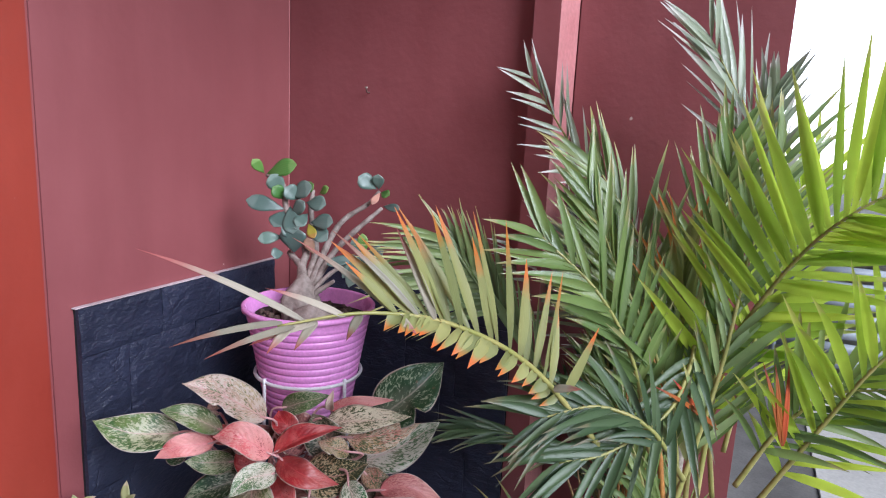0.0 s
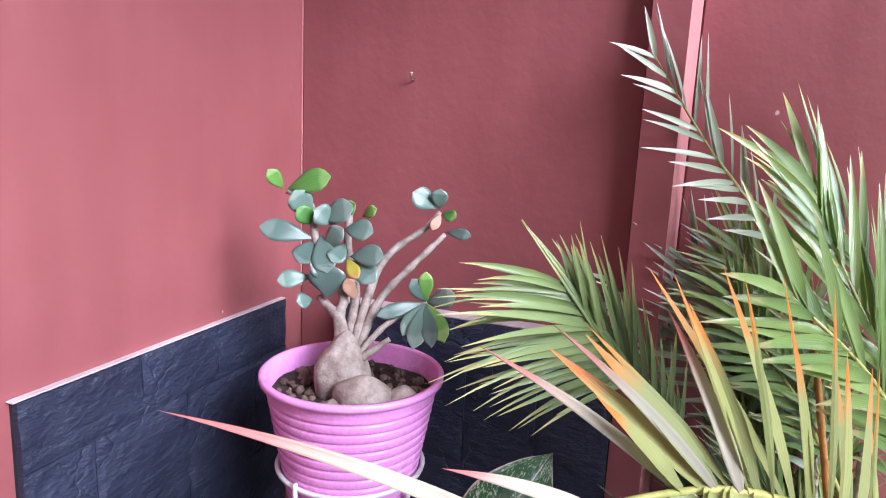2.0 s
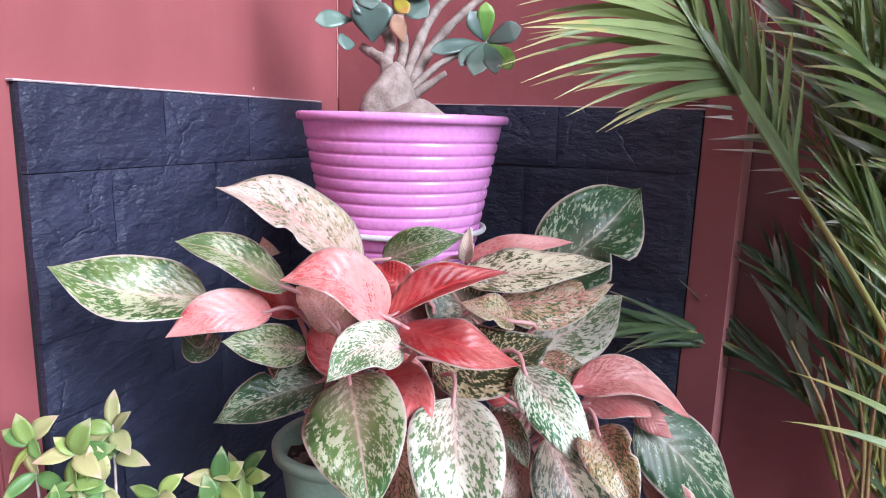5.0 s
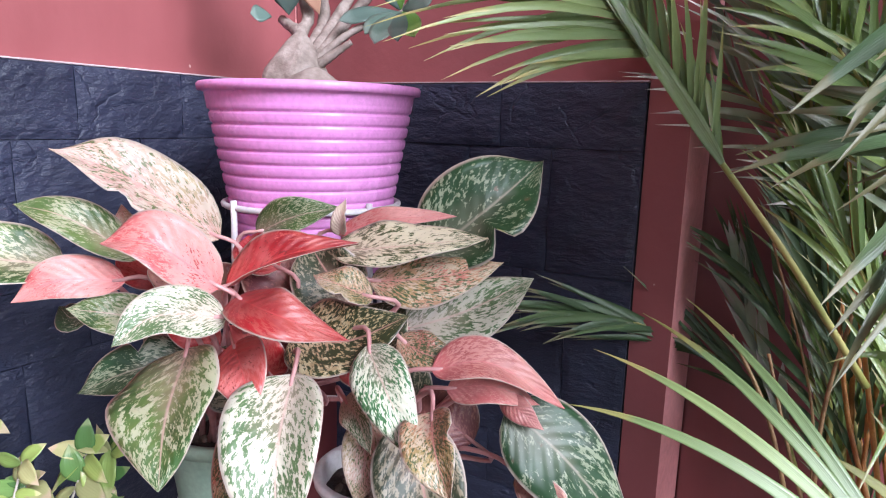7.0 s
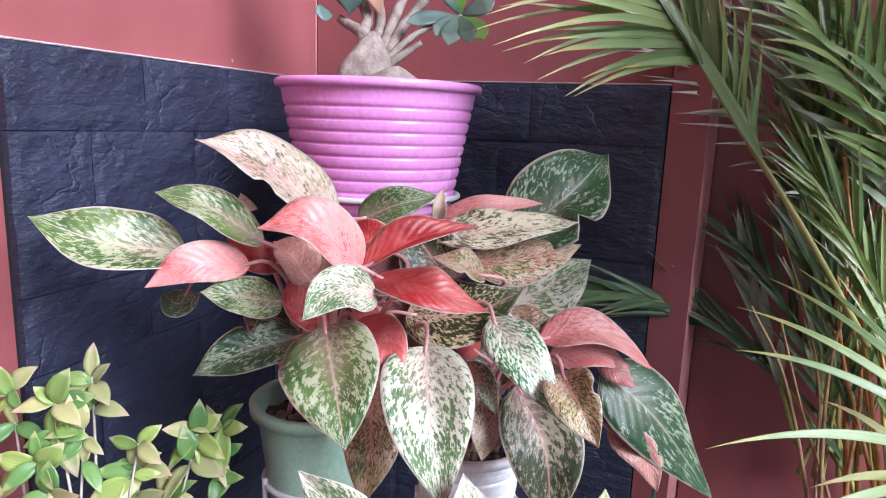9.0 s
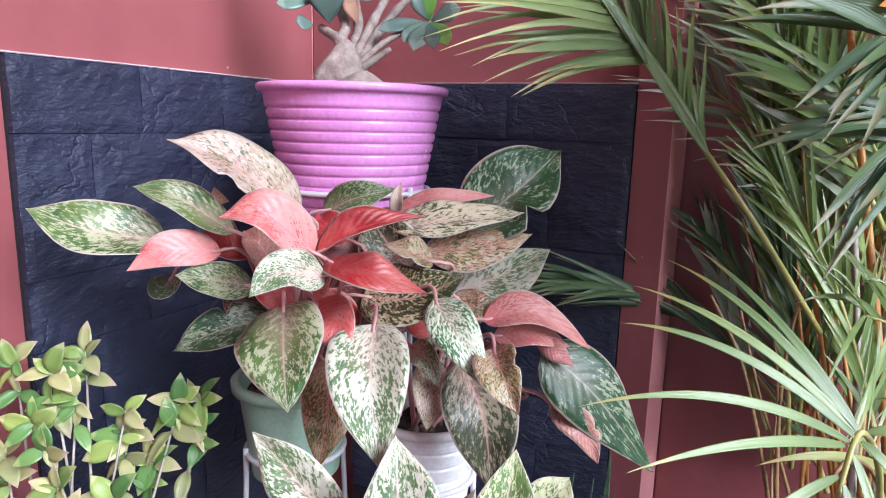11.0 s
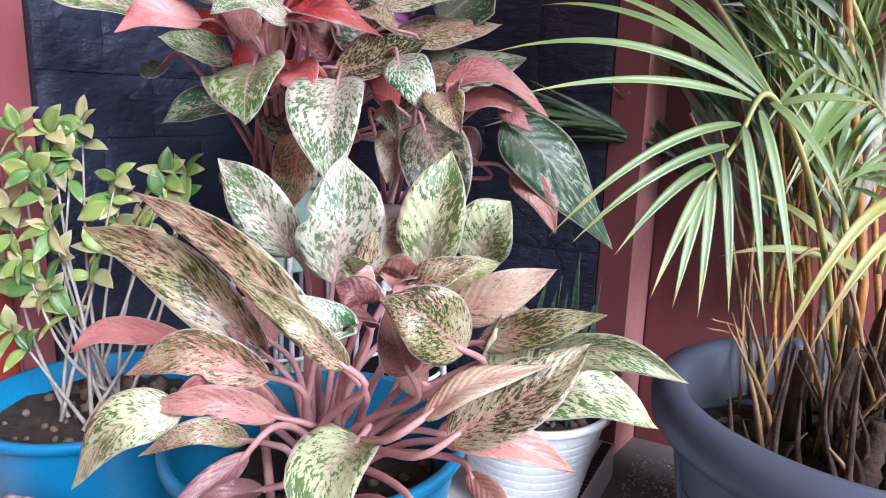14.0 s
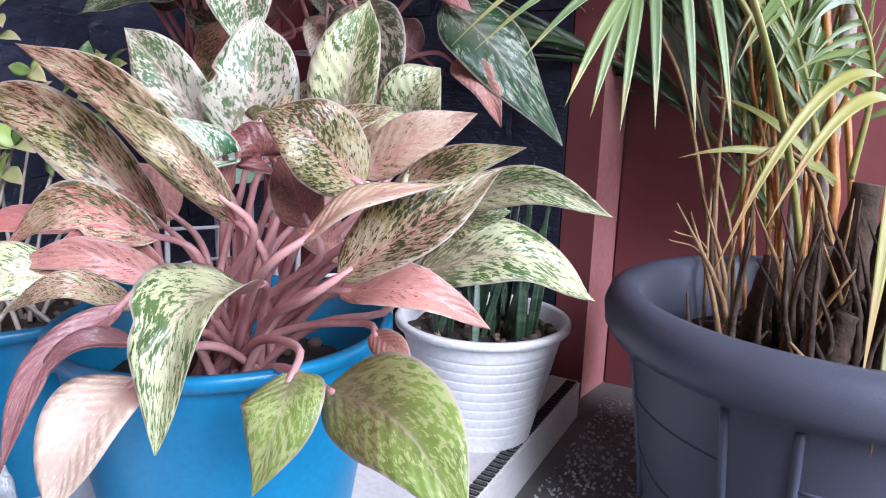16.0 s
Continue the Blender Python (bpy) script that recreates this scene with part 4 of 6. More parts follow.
# ---- adenium in the purple pot ----
def blade_material(name, base, tipc, rough=0.35, glow=0.25, gloss=0.5, late=0.75, vein=1.0):
    """A plain leaf: colour runs from base to tip, fine lengthwise veins, some light through it."""
    m, n, l, b = material(name, rough, 0, gloss)
    uv = n.new("ShaderNodeUVMap")
    sep = n.new("ShaderNodeSeparateXYZ")
    l.new(uv.outputs[0], sep.inputs[0])
    wob = noise_at(n, l, 30, 3)
    add = n.new("ShaderNodeMath")
    add.operation = "MULTIPLY_ADD"
    l.new(wob.outputs["Fac"], add.inputs[0])
    add.inputs[1].default_value = 0.35
    l.new(sep.outputs[0], add.inputs[2])
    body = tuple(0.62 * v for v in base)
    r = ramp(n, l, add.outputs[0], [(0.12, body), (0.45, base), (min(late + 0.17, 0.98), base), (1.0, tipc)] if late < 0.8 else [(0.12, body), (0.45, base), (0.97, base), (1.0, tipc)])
    info = n.new("ShaderNodeObjectInfo")
    vary = n.new("ShaderNodeMapRange")
    vary.inputs[3].default_value, vary.inputs[4].default_value = 0.72, 1.25
    l.new(info.outputs["Random"], vary.inputs[0])
    hue = n.new("ShaderNodeHueSaturation")
    l.new(vary.outputs[0], hue.inputs["Value"])
    shift = n.new("ShaderNodeMapRange")
    shift.inputs[3].default_value, shift.inputs[4].default_value = 0.515, 0.485
    l.new(info.outputs["Random"], shift.inputs[0])
    l.new(shift.outputs[0], hue.inputs["Hue"])
    l.new(r.outputs[0], hue.inputs["Color"])
    l.new(hue.outputs[0], b.inputs["Base Color"])
    wave = n.new("ShaderNodeTexWave")
    wave.bands_direction = "Y"
    wave.inputs["Scale"].default_value, wave.inputs["Distortion"].default_value = 2.6, 0.2
    l.new(uv.outputs[0], wave.inputs["Vector"])
    bump(n, l, b, wave.outputs["Fac"], 0.14 * vein, 0.0015)
    tr = n.new("ShaderNodeBsdfTranslucent")
    l.new(hue.outputs[0], tr.inputs["Color"])
    mx = n.new("ShaderNodeMixShader")
    mx.inputs[0].default_value = glow
    l.new(b.outputs[0], mx.inputs[1])
    l.new(tr.outputs[0], mx.inputs[2])
    l.new(mx.outputs[0], n["Material Output"].inputs["Surface"])
    return m


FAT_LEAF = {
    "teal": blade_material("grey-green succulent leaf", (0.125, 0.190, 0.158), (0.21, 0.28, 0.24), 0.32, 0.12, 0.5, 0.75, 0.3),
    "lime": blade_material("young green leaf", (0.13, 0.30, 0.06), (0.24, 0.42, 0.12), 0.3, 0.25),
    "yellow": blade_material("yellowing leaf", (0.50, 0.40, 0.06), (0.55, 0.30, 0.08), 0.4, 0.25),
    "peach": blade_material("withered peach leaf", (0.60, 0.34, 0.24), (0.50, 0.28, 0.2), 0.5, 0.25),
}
adenium = thing("adenium", "adenium with swollen grey-tan trunk and blue-green leaves in purple pot", "potted plant", (PURPLE_AT[0], PURPLE_AT[1], 0.975))


def bulb(name, at, size, turn, seed):
    bm = bmesh.new()
    bmesh.ops.create_icosphere(bm, subdivisions=4, radius=1.0)
    for v in bm.verts:
        a = math.atan2(v.co.y, v.co.x)
        k = 1 + 0.10 * noise.noise(v.co * 2.2 + Vector((seed, 0, 0))) + 0.05 * math.sin(a * 5 + seed)
        v.co = Vector((v.co.x * size[0] * k, v.co.y * size[1] * k, v.co.z * size[2]))
        if v.co.z > 0:
            s = 1 - 0.55 * (v.co.z / size[2]) ** 1.5
            v.co.x *= s
            v.co.y *= s
    bmesh.ops.transform(bm, verts=bm.verts, matrix=Matrix.Translation(at) @ Euler(turn).to_matrix().to_4x4())
    part(name, bm, BARK, adenium)


bulb("caudex", (-0.010, -0.020, 0.030), (0.046, 0.042, 0.074), (0.0, 0.1, 0.4), 1.0)
bulb("root_bulb", (0.052, -0.058, 0.018), (0.050, 0.036, 0.034), (0.1, 0.1, 0.2), 4.0)
bulb("root_bulb", (0.104, -0.03, 0.012), (0.030, 0.024, 0.022), (0.0, 0.2, 1.0), 7.0)
bulb("root_bulb", (0.012, -0.085, 0.000), (0.028, 0.020, 0.014), (0.0, 0.2, 2.0), 9.0)


def adenium_branch(pts, r0, r1):
    q = bez([local(adenium, p) for p in pts], 18)
    bm = bmesh.new()
    tube(bm, q, [(r0 + (r1 - r0) * i / 18) * (1 + 0.10 * math.sin(i * 2.1)) for i in range(19)], 10)
    part("branch", bm, BARK, adenium)


def adenium_leaf(base, tip, width, kind):
    b = local(adenium, base)
    bm = blade(b, b + (local(adenium, tip) - b) * 1.12, width * 1.18, 0.10, 0.08, Vector((0.3, -0.85, 0.42)).normalized(), 0, len(adenium.children), 10, 6, 0.0011, 0, (1.15, 0.45), 0.02)
    part("leaf", bm, FAT_LEAF[kind], adenium)


adenium_branch([(-0.882, 1.194, 1.028), (-0.909, 1.239, 1.075), (-0.967, 1.265, 1.106)], 0.012, 0.007)
adenium_branch([(-0.883, 1.194, 1.033), (-0.918, 1.248, 1.082), (-0.926, 1.274, 1.117), (-0.974, 1.266, 1.201), (-0.993, 1.274, 1.269), (-1.034, 1.265, 1.287)], 0.011, 0.005)
adenium_branch([(-0.874, 1.197, 1.033), (-0.912, 1.294, 1.108), (-0.938, 1.311, 1.200), (-0.939, 1.321, 1.255)], 0.011, 0.005)
adenium_branch([(-0.870, 1.198, 1.029), (-0.892, 1.324, 1.135), (-0.869, 1.352, 1.186), (-0.822, 1.385, 1.226), (-0.799, 1.398, 1.258)], 0.009, 0.0045)
adenium_branch([(-0.865, 1.198, 1.025), (-0.866, 1.294, 1.106), (-0.830, 1.322, 1.157), (-0.797, 1.363, 1.200), (-0.783, 1.384, 1.219)], 0.009, 0.0045)
adenium_branch([(-0.857, 1.201, 1.029), (-0.813, 1.228, 1.065)], 0.008, 0.004)
adenium_branch([(-0.787, 1.285, 1.097), (-0.780, 1.304, 1.114), (-0.784, 1.307, 1.128)], 0.004, 0.003)
adenium_branch([(-0.859, 1.204, 1.038), (-0.828, 1.254, 1.083), (-0.779, 1.304, 1.113)], 0.006, 0.004)
adenium_leaf((-1.034, 1.265, 1.289), (-0.960, 1.270, 1.314), 0.038, "lime")
adenium_leaf((-1.040, 1.264, 1.290), (-1.054, 1.243, 1.320), 0.023, "lime")
adenium_leaf((-0.989, 1.270, 1.240), (-1.005, 1.250, 1.286), 0.038, "teal")
adenium_leaf((-0.979, 1.266, 1.208), (-1.050, 1.225, 1.226), 0.035, "teal")
adenium_leaf((-0.972, 1.275, 1.241), (-0.915, 1.273, 1.266), 0.038, "teal")
adenium_leaf((-0.980, 1.265, 1.205), (-0.985, 1.234, 1.174), 0.038, "teal")
adenium_leaf((-0.937, 1.287, 1.251), (-0.909, 1.276, 1.272), 0.024, "lime")
adenium_leaf((-0.903, 1.297, 1.250), (-0.874, 1.286, 1.266), 0.019, "lime")
adenium_leaf((-0.932, 1.284, 1.228), (-0.878, 1.277, 1.229), 0.035, "teal")
adenium_leaf((-0.969, 1.271, 1.217), (-0.942, 1.245, 1.164), 0.040, "teal")
adenium_leaf((-0.975, 1.254, 1.144), (-1.015, 1.219, 1.140), 0.028, "teal")
adenium_leaf((-0.943, 1.253, 1.110), (-0.941, 1.246, 1.165), 0.057, "teal")
adenium_leaf((-0.917, 1.279, 1.182), (-0.857, 1.275, 1.190), 0.035, "teal")
adenium_leaf((-0.915, 1.278, 1.176), (-0.865, 1.265, 1.151), 0.035, "teal")
adenium_leaf((-0.921, 1.277, 1.179), (-0.892, 1.258, 1.154), 0.021, "yellow")
adenium_leaf((-0.898, 1.267, 1.110), (-0.905, 1.252, 1.146), 0.023, "peach")
adenium_leaf((-0.946, 1.280, 1.235), (-0.968, 1.255, 1.259), 0.035, "teal")
adenium_leaf((-0.960, 1.268, 1.194), (-0.926, 1.263, 1.229), 0.030, "teal")
adenium_leaf((-0.981, 1.271, 1.233), (-0.998, 1.247, 1.259), 0.030, "lime")
adenium_leaf((-0.925, 1.280, 1.203), (-0.932, 1.251, 1.178), 0.030, "teal")
adenium_leaf((-0.967, 1.243, 1.107), (-0.979, 1.217, 1.108), 0.026, "teal")
adenium_leaf((-0.938, 1.267, 1.154), (-0.965, 1.239, 1.170), 0.035, "teal")
adenium_leaf((-0.806, 1.396, 1.262), (-0.837, 1.370, 1.289), 0.037, "teal")
adenium_leaf((-0.801, 1.398, 1.262), (-0.796, 1.383, 1.296), 0.028, "teal")
adenium_leaf((-0.797, 1.398, 1.254), (-0.800, 1.369, 1.231), 0.016, "peach")
adenium_leaf((-0.795, 1.398, 1.254), (-0.766, 1.383, 1.252), 0.021, "lime")
adenium_leaf((-0.786, 1.395, 1.222), (-0.739, 1.385, 1.221), 0.019, "teal")
adenium_leaf((-0.782, 1.303, 1.113), (-0.799, 1.285, 1.151), 0.026, "teal")
adenium_leaf((-0.782, 1.303, 1.113), (-0.780, 1.293, 1.163), 0.023, "lime")
adenium_leaf((-0.782, 1.303, 1.113), (-0.733, 1.300, 1.130), 0.031, "teal")
adenium_leaf((-0.782, 1.303, 1.113), (-0.729, 1.248, 1.075), 0.031, "lime")
adenium_leaf((-0.782, 1.303, 1.113), (-0.767, 1.223, 1.066), 0.030, "teal")
adenium_leaf((-0.782, 1.303, 1.113), (-0.790, 1.236, 1.079), 0.026, "teal")
adenium_leaf((-0.782, 1.303, 1.113), (-0.837, 1.249, 1.098), 0.023, "teal")
adenium_leaf((-0.782, 1.303, 1.113), (-0.743, 1.234, 1.069), 0.024, "teal")



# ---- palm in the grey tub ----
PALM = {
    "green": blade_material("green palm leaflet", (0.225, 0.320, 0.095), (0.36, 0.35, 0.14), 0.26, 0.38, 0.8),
    # For the outer fronds: sky light through the leaflets is put into the colour.
    "bright": blade_material("yellow-green palm leaflet lightened for backlight", (0.50, 0.66, 0.070), (0.58, 0.62, 0.16), 0.34, 0.66),
    # Grey-green, with the glossy sky sheen mixed into the base colour.
    "silver": blade_material("grey-green palm leaflet with pale sheen in its colour", (0.35, 0.41, 0.29), (0.52, 0.50, 0.45), 0.24, 0.25, 0.7, 0.6),
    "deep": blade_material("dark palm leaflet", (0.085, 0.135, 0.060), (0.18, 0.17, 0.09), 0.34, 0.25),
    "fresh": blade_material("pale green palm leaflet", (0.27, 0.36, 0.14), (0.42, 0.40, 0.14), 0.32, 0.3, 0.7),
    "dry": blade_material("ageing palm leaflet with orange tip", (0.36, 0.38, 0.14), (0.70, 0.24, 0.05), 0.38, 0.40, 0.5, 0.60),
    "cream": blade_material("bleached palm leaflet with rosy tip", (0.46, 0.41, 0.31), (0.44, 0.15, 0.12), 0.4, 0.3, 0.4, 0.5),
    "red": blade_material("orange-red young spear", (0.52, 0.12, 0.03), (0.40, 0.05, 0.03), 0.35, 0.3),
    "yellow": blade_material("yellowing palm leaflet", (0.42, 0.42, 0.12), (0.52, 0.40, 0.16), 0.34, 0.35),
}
RACHIS = mottled("yellow-green frond rib", (0.24, 0.26, 0.06), (0.42, 0.36, 0.12), 18, 160, 0.4, 0.1)
CANE = {
    "orange": mottled("orange palm stalk", (0.26, 0.095, 0.022), (0.56, 0.26, 0.06), 26, 160, 0.42, 0.35),
    "tan": mottled("tan palm stalk", (0.16, 0.085, 0.035), (0.38, 0.23, 0.10), 26, 160, 0.5, 0.35),
    "grey": mottled("grey ringed palm cane", (0.20, 0.17, 0.13), (0.42, 0.37, 0.31), 40, 160, 0.6, 0.5),
}
FIBRE = mottled("brown palm fibre", (0.03, 0.018, 0.012), (0.10, 0.062, 0.042), 30, 120, 0.9, 0.8)
palm = thing("palm", "feathery areca palm with orange stalks in the grey tub", "palm", (PALM_AT[0], PALM_AT[1], 0.250))
DOWN = Vector((0, 0, -1))


def leaflet(bm, uvl, base, d, ln, width, nrm, droop, seg=6):
    """One folded strap leaflet added to bm."""
    side = d.cross(nrm).normalized()
    rows = []
    for i in range(seg + 1):
        s = i / seg
        c = base + d * (ln * s) + DOWN * (droop * ln * s * s)
        w = width / 2 * (0.35 + 0.65 * min(s / 0.25, 1.0)) * max(1 - s ** 2.2, 0.02)
        rows.append([(c + side * w + nrm * w * 0.5, s, 0.0), (c, s, 0.5), (c - side * w + nrm * w * 0.5, s, 1.0)])
    vs = [[bm.verts.new(p) for p, _, _ in r] for r in rows]
    for i in range(seg):
        for j in (0, 1):
            fc = bm.faces.new((vs[i][j], vs[i + 1][j], vs[i + 1][j + 1], vs[i][j + 1]))
            for lp, (ii, jj) in zip(fc.loops, ((i, j), (i + 1, j), (i + 1, j + 1), (i, j + 1))):
                lp[uvl].uv = (rows[ii][jj][1], rows[ii][jj][2])


def sheet(bm, name, mat, parent):
    me = bpy.data.meshes.new(name)
    bm.to_mesh(me)
    bm.free()
    me.materials.append(mat)
    me.polygons.foreach_set("use_smooth", [True] * len(me.polygons))
    ob = new(name, me)
    ob.parent = parent
    return ob


FROND_COUNT = [0]


def frond(p, pts, n, lens, angles, kind, span=(0.2, 1.0), droop=0.15, width=0.013):
    """A feather frond: a tapering rib with a leaflet on either side at each step."""
    FROND_COUNT[0] += 1
    rnd = random.Random(FROND_COUNT[0])
    m = 40
    if width < 0.012:
        n, width = round(n * 0.66), width * 1.6
    q = bez([local(p, (v[0], min(v[1], 1.572) if v[0] < 0.09 else v[1], v[2])) for v in pts], m)     # in front of the wall
    bm = bmesh.new()
    tube(bm, q, [0.0050 - 0.0036 * i / m for i in range(m + 1)], 7)
    rib = part("frond", bm, RACHIS, p)
    for s, ln, ang in ((1, lens[0], angles[0]), (-1, lens[1], angles[1])):
        if ln <= 0:
            continue
        for k in range(n):
            lo, hi = span[:2] if s > 0 else span[-2:]
            u = lo + (hi - lo) * (k + rnd.uniform(-0.3, 0.3)) / max(n - 1, 1)
            u = min(max(u, 0.0), 0.999)
            i = min(int(u * m), m - 1)
            base = q[i].lerp(q[i + 1], u * m - i)
            t = (q[i + 1] - q[i]).normalized()
            nr = (FACING - t * FACING.dot(t)).normalized()
            sd = t.cross(nr) * s
            a = radians(ang * (1.0 - 0.35 * (u - lo) / (hi - lo)) + rnd.uniform(-6, 6))
            d = (t * math.cos(a) + sd * math.sin(a) + nr * rnd.uniform(-0.10, 0.30)).normalized()
            if base.y + p.location.y > 1.45 and d.y > -0.05:
                d = Vector((d.x, -0.05, d.z)).normalized()
            full = 0.55 + 0.45 * math.sin(math.pi * min(max((u - lo) / (hi - lo), 0) * 0.8 + 0.12, 1.0))
            bm = bmesh.new()
            uvl = bm.loops.layers.uv.new("UVMap")
            twist = (nr + sd * rnd.uniform(-0.6, 0.6)).normalized()
            leaflet(bm, uvl, base, d, ln * full * rnd.uniform(0.82, 1.15), width * rnd.uniform(0.75, 1.15), twist, droop * rnd.uniform(0.4, 1.8))
            sheet(bm, "leaflet", PALM[kind], rib)
    return rib


def leaflet_part(rib, base, tip, width, kind, arch=0.06):
    bm = blade(Vector(base) - palm.location, Vector(tip) - palm.location, width, 0.02, 0.35, FACING, 0, len(rib.children), 16, 4, 0.0004, 0, (0.30, 0.85), 0.03, 0.0, arch)
    part("leaflet", bm, PALM[kind], rib)


def cane(p, pts, r, kind):
    q = bez([local(p, v) for v in pts], 40)
    q[0].z = min(q[0].z, 0.0)
    bm = bmesh.new()
    tube(bm, q, [r * (0.95 - 0.35 * i / 40) * (1.0 + (0.14 if i % 5 == 0 else 0.0)) for i in range(41)], 10)
    part("cane", bm, CANE[kind], p)


old_frond = frond(palm, [(-0.144, 0.931, 0.967), (-0.235, 0.851, 1.100), (-0.317, 0.753, 1.174), (-0.394, 0.668, 1.198), (-0.467, 0.589, 1.190)], 18, (0.17, 0.05), (62, 70), "dry", (0.15, 0.66), 0.02, 0.020)
leaflet_part(old_frond, (-0.446, 0.614, 1.192), (-0.595, 0.508, 1.278), 0.0085, "cream", 0.03)
leaflet_part(old_frond, (-0.370, 0.696, 1.194), (-0.488, 0.642, 1.285), 0.0085, "cream", 0.03)
leaflet_part(old_frond, (-0.348, 0.716, 1.189), (-0.451, 0.671, 1.295), 0.0085, "cream", 0.03)
leaflet_part(old_frond, (-0.332, 0.732, 1.184), (-0.388, 0.721, 1.300), 0.012, "cream", 0.03)
leaflet_part(old_frond, (-0.462, 0.592, 1.194), (-0.556, 0.513, 1.170), 0.0085, "cream", 0.03)
leaflet_part(old_frond, (-0.449, 0.597, 1.190), (-0.526, 0.534, 1.155), 0.0085, "cream", 0.03)
leaflet_part(old_frond, (-0.437, 0.624, 1.191), (-0.494, 0.572, 1.166), 0.012, "cream", 0.03)
leaflet_part(old_frond, (-0.412, 0.646, 1.196), (-0.491, 0.597, 1.230), 0.0085, "cream", 0.03)
leaflet_part(old_frond, (-0.400, 0.664, 1.196), (-0.412, 0.650, 1.164), 0.012, "cream", 0.03)
leaflet_part(old_frond, (-0.370, 0.696, 1.191), (-0.339, 0.695, 1.173), 0.012, "cream", 0.03)
leaflet_part(old_frond, (-0.437, 0.624, 1.192), (-0.452, 0.600, 1.159), 0.012, "cream", 0.03)
leaflet_part(old_frond, (-0.455, 0.605, 1.191), (-0.469, 0.571, 1.160), 0.012, "cream", 0.03)
leaflet_part(old_frond, (-0.203, 0.861, 1.070), (-0.163, 0.859, 1.079), 0.012, "cream", 0.03)
tall_frond = frond(palm, [(-0.161, 1.406, 0.654), (-0.268, 1.362, 0.817), (-0.374, 1.313, 0.961), (-0.446, 1.278, 1.063), (-0.514, 1.253, 1.152), (-0.607, 1.227, 1.280)], 40, (0.21, 0.25), (30, 56), "fresh", (0.34, 0.8, 0.56, 0.86), 0.16, 0.0121)
leaflet_part(tall_frond, (-0.344, 1.310, 0.923), (-0.607, 1.225, 1.279), 0.022, "fresh", 0.0)
leaflet_part(tall_frond, (-0.489, 1.266, 1.123), (-0.603, 1.227, 1.276), 0.012, "green", 0.02)
leaflet_part(tall_frond, (-0.477, 1.266, 1.106), (-0.596, 1.233, 1.267), 0.012, "green", 0.02)
leaflet_part(tall_frond, (-0.465, 1.267, 1.090), (-0.590, 1.239, 1.258), 0.012, "green", 0.02)
leaflet_part(tall_frond, (-0.454, 1.267, 1.074), (-0.583, 1.245, 1.249), 0.012, "green", 0.02)
leaflet_part(tall_frond, (-0.442, 1.268, 1.057), (-0.576, 1.250, 1.239), 0.012, "green", 0.02)
leaflet_part(tall_frond, (-0.430, 1.268, 1.041), (-0.569, 1.256, 1.230), 0.012, "green", 0.02)
wall_frond = frond(palm, [(-0.166, 1.490, 1.132), (-0.275, 1.497, 1.292), (-0.361, 1.490, 1.397), (-0.467, 1.487, 1.550)], 20, (0.16, 0.14), (34, 60), "silver", (0.25, 0.98), 0.06, 0.0081)
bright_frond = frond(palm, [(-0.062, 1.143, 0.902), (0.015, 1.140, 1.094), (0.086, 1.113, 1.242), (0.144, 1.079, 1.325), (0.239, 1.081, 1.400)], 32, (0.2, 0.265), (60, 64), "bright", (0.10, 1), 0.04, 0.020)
grey_frond = frond(palm, [(-0.034, 1.371, 1.028), (-0.006, 1.403, 1.223), (0.017, 1.410, 1.369), (0.038, 1.393, 1.508)], 28, (0.17, 0.17), (28, 28), "silver", (0.2, 1), 0.08, 0.0104)
mid_frond = frond(palm, [(-0.073, 1.202, 0.940), (-0.102, 1.223, 1.102), (-0.157, 1.228, 1.241), (-0.241, 1.237, 1.358)], 31, (0.2, 0.2), (35, 40), "fresh", (0.2, 1), 0.1, 0.0096)
dense_frond = frond(palm, [(-0.083, 1.078, 0.905), (-0.125, 1.070, 1.059), (-0.186, 1.044, 1.171), (-0.277, 1.011, 1.258)], 28, (0.2, 0.16), (40, 40), "green", (0.2, 1), 0.1, 0.0104)
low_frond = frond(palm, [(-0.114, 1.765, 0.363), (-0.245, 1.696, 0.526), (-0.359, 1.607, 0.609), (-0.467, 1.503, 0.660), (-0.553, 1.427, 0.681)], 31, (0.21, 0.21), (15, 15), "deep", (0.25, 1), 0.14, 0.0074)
young_frond = frond(palm, [(-0.205, 1.720, 0.412), (-0.255, 1.722, 0.547), (-0.298, 1.723, 0.653), (-0.330, 1.726, 0.749)], 13, (0.13, 0.13), (14, 14), "silver", (0.2, 1), 0.05, 0.0118)
young_frond = frond(palm, [(-0.155, 1.690, 0.418), (-0.189, 1.704, 0.567), (-0.229, 1.711, 0.696), (-0.264, 1.712, 0.788)], 15, (0.16, 0.16), (16, 16), "silver", (0.2, 1), 0.05, 0.0096)
young_frond = frond(palm, [(-0.164, 1.599, 0.815), (-0.208, 1.605, 0.950), (-0.278, 1.603, 1.062), (-0.358, 1.597, 1.176)], 28, (0.22, 0.22), (38, 38), "silver", (0.1, 1), 0.05, 0.0089)
arch_frond = frond(palm, [(-0.077, 1.629, 0.705), (-0.181, 1.606, 0.855), (-0.289, 1.596, 0.965), (-0.384, 1.598, 1.047), (-0.467, 1.603, 1.118)], 31, (0.17, 0.19), (45, 45), "silver", (0.2, 1), 0.12, 0.0089)
side_frond = frond(palm, [(-0.076, 1.535, 0.802), (-0.159, 1.513, 0.957), (-0.228, 1.485, 1.053), (-0.296, 1.481, 1.145)], 28, (0.2, 0.2), (45, 45), "green", (0.15, 1), 0.15, 0.0104)
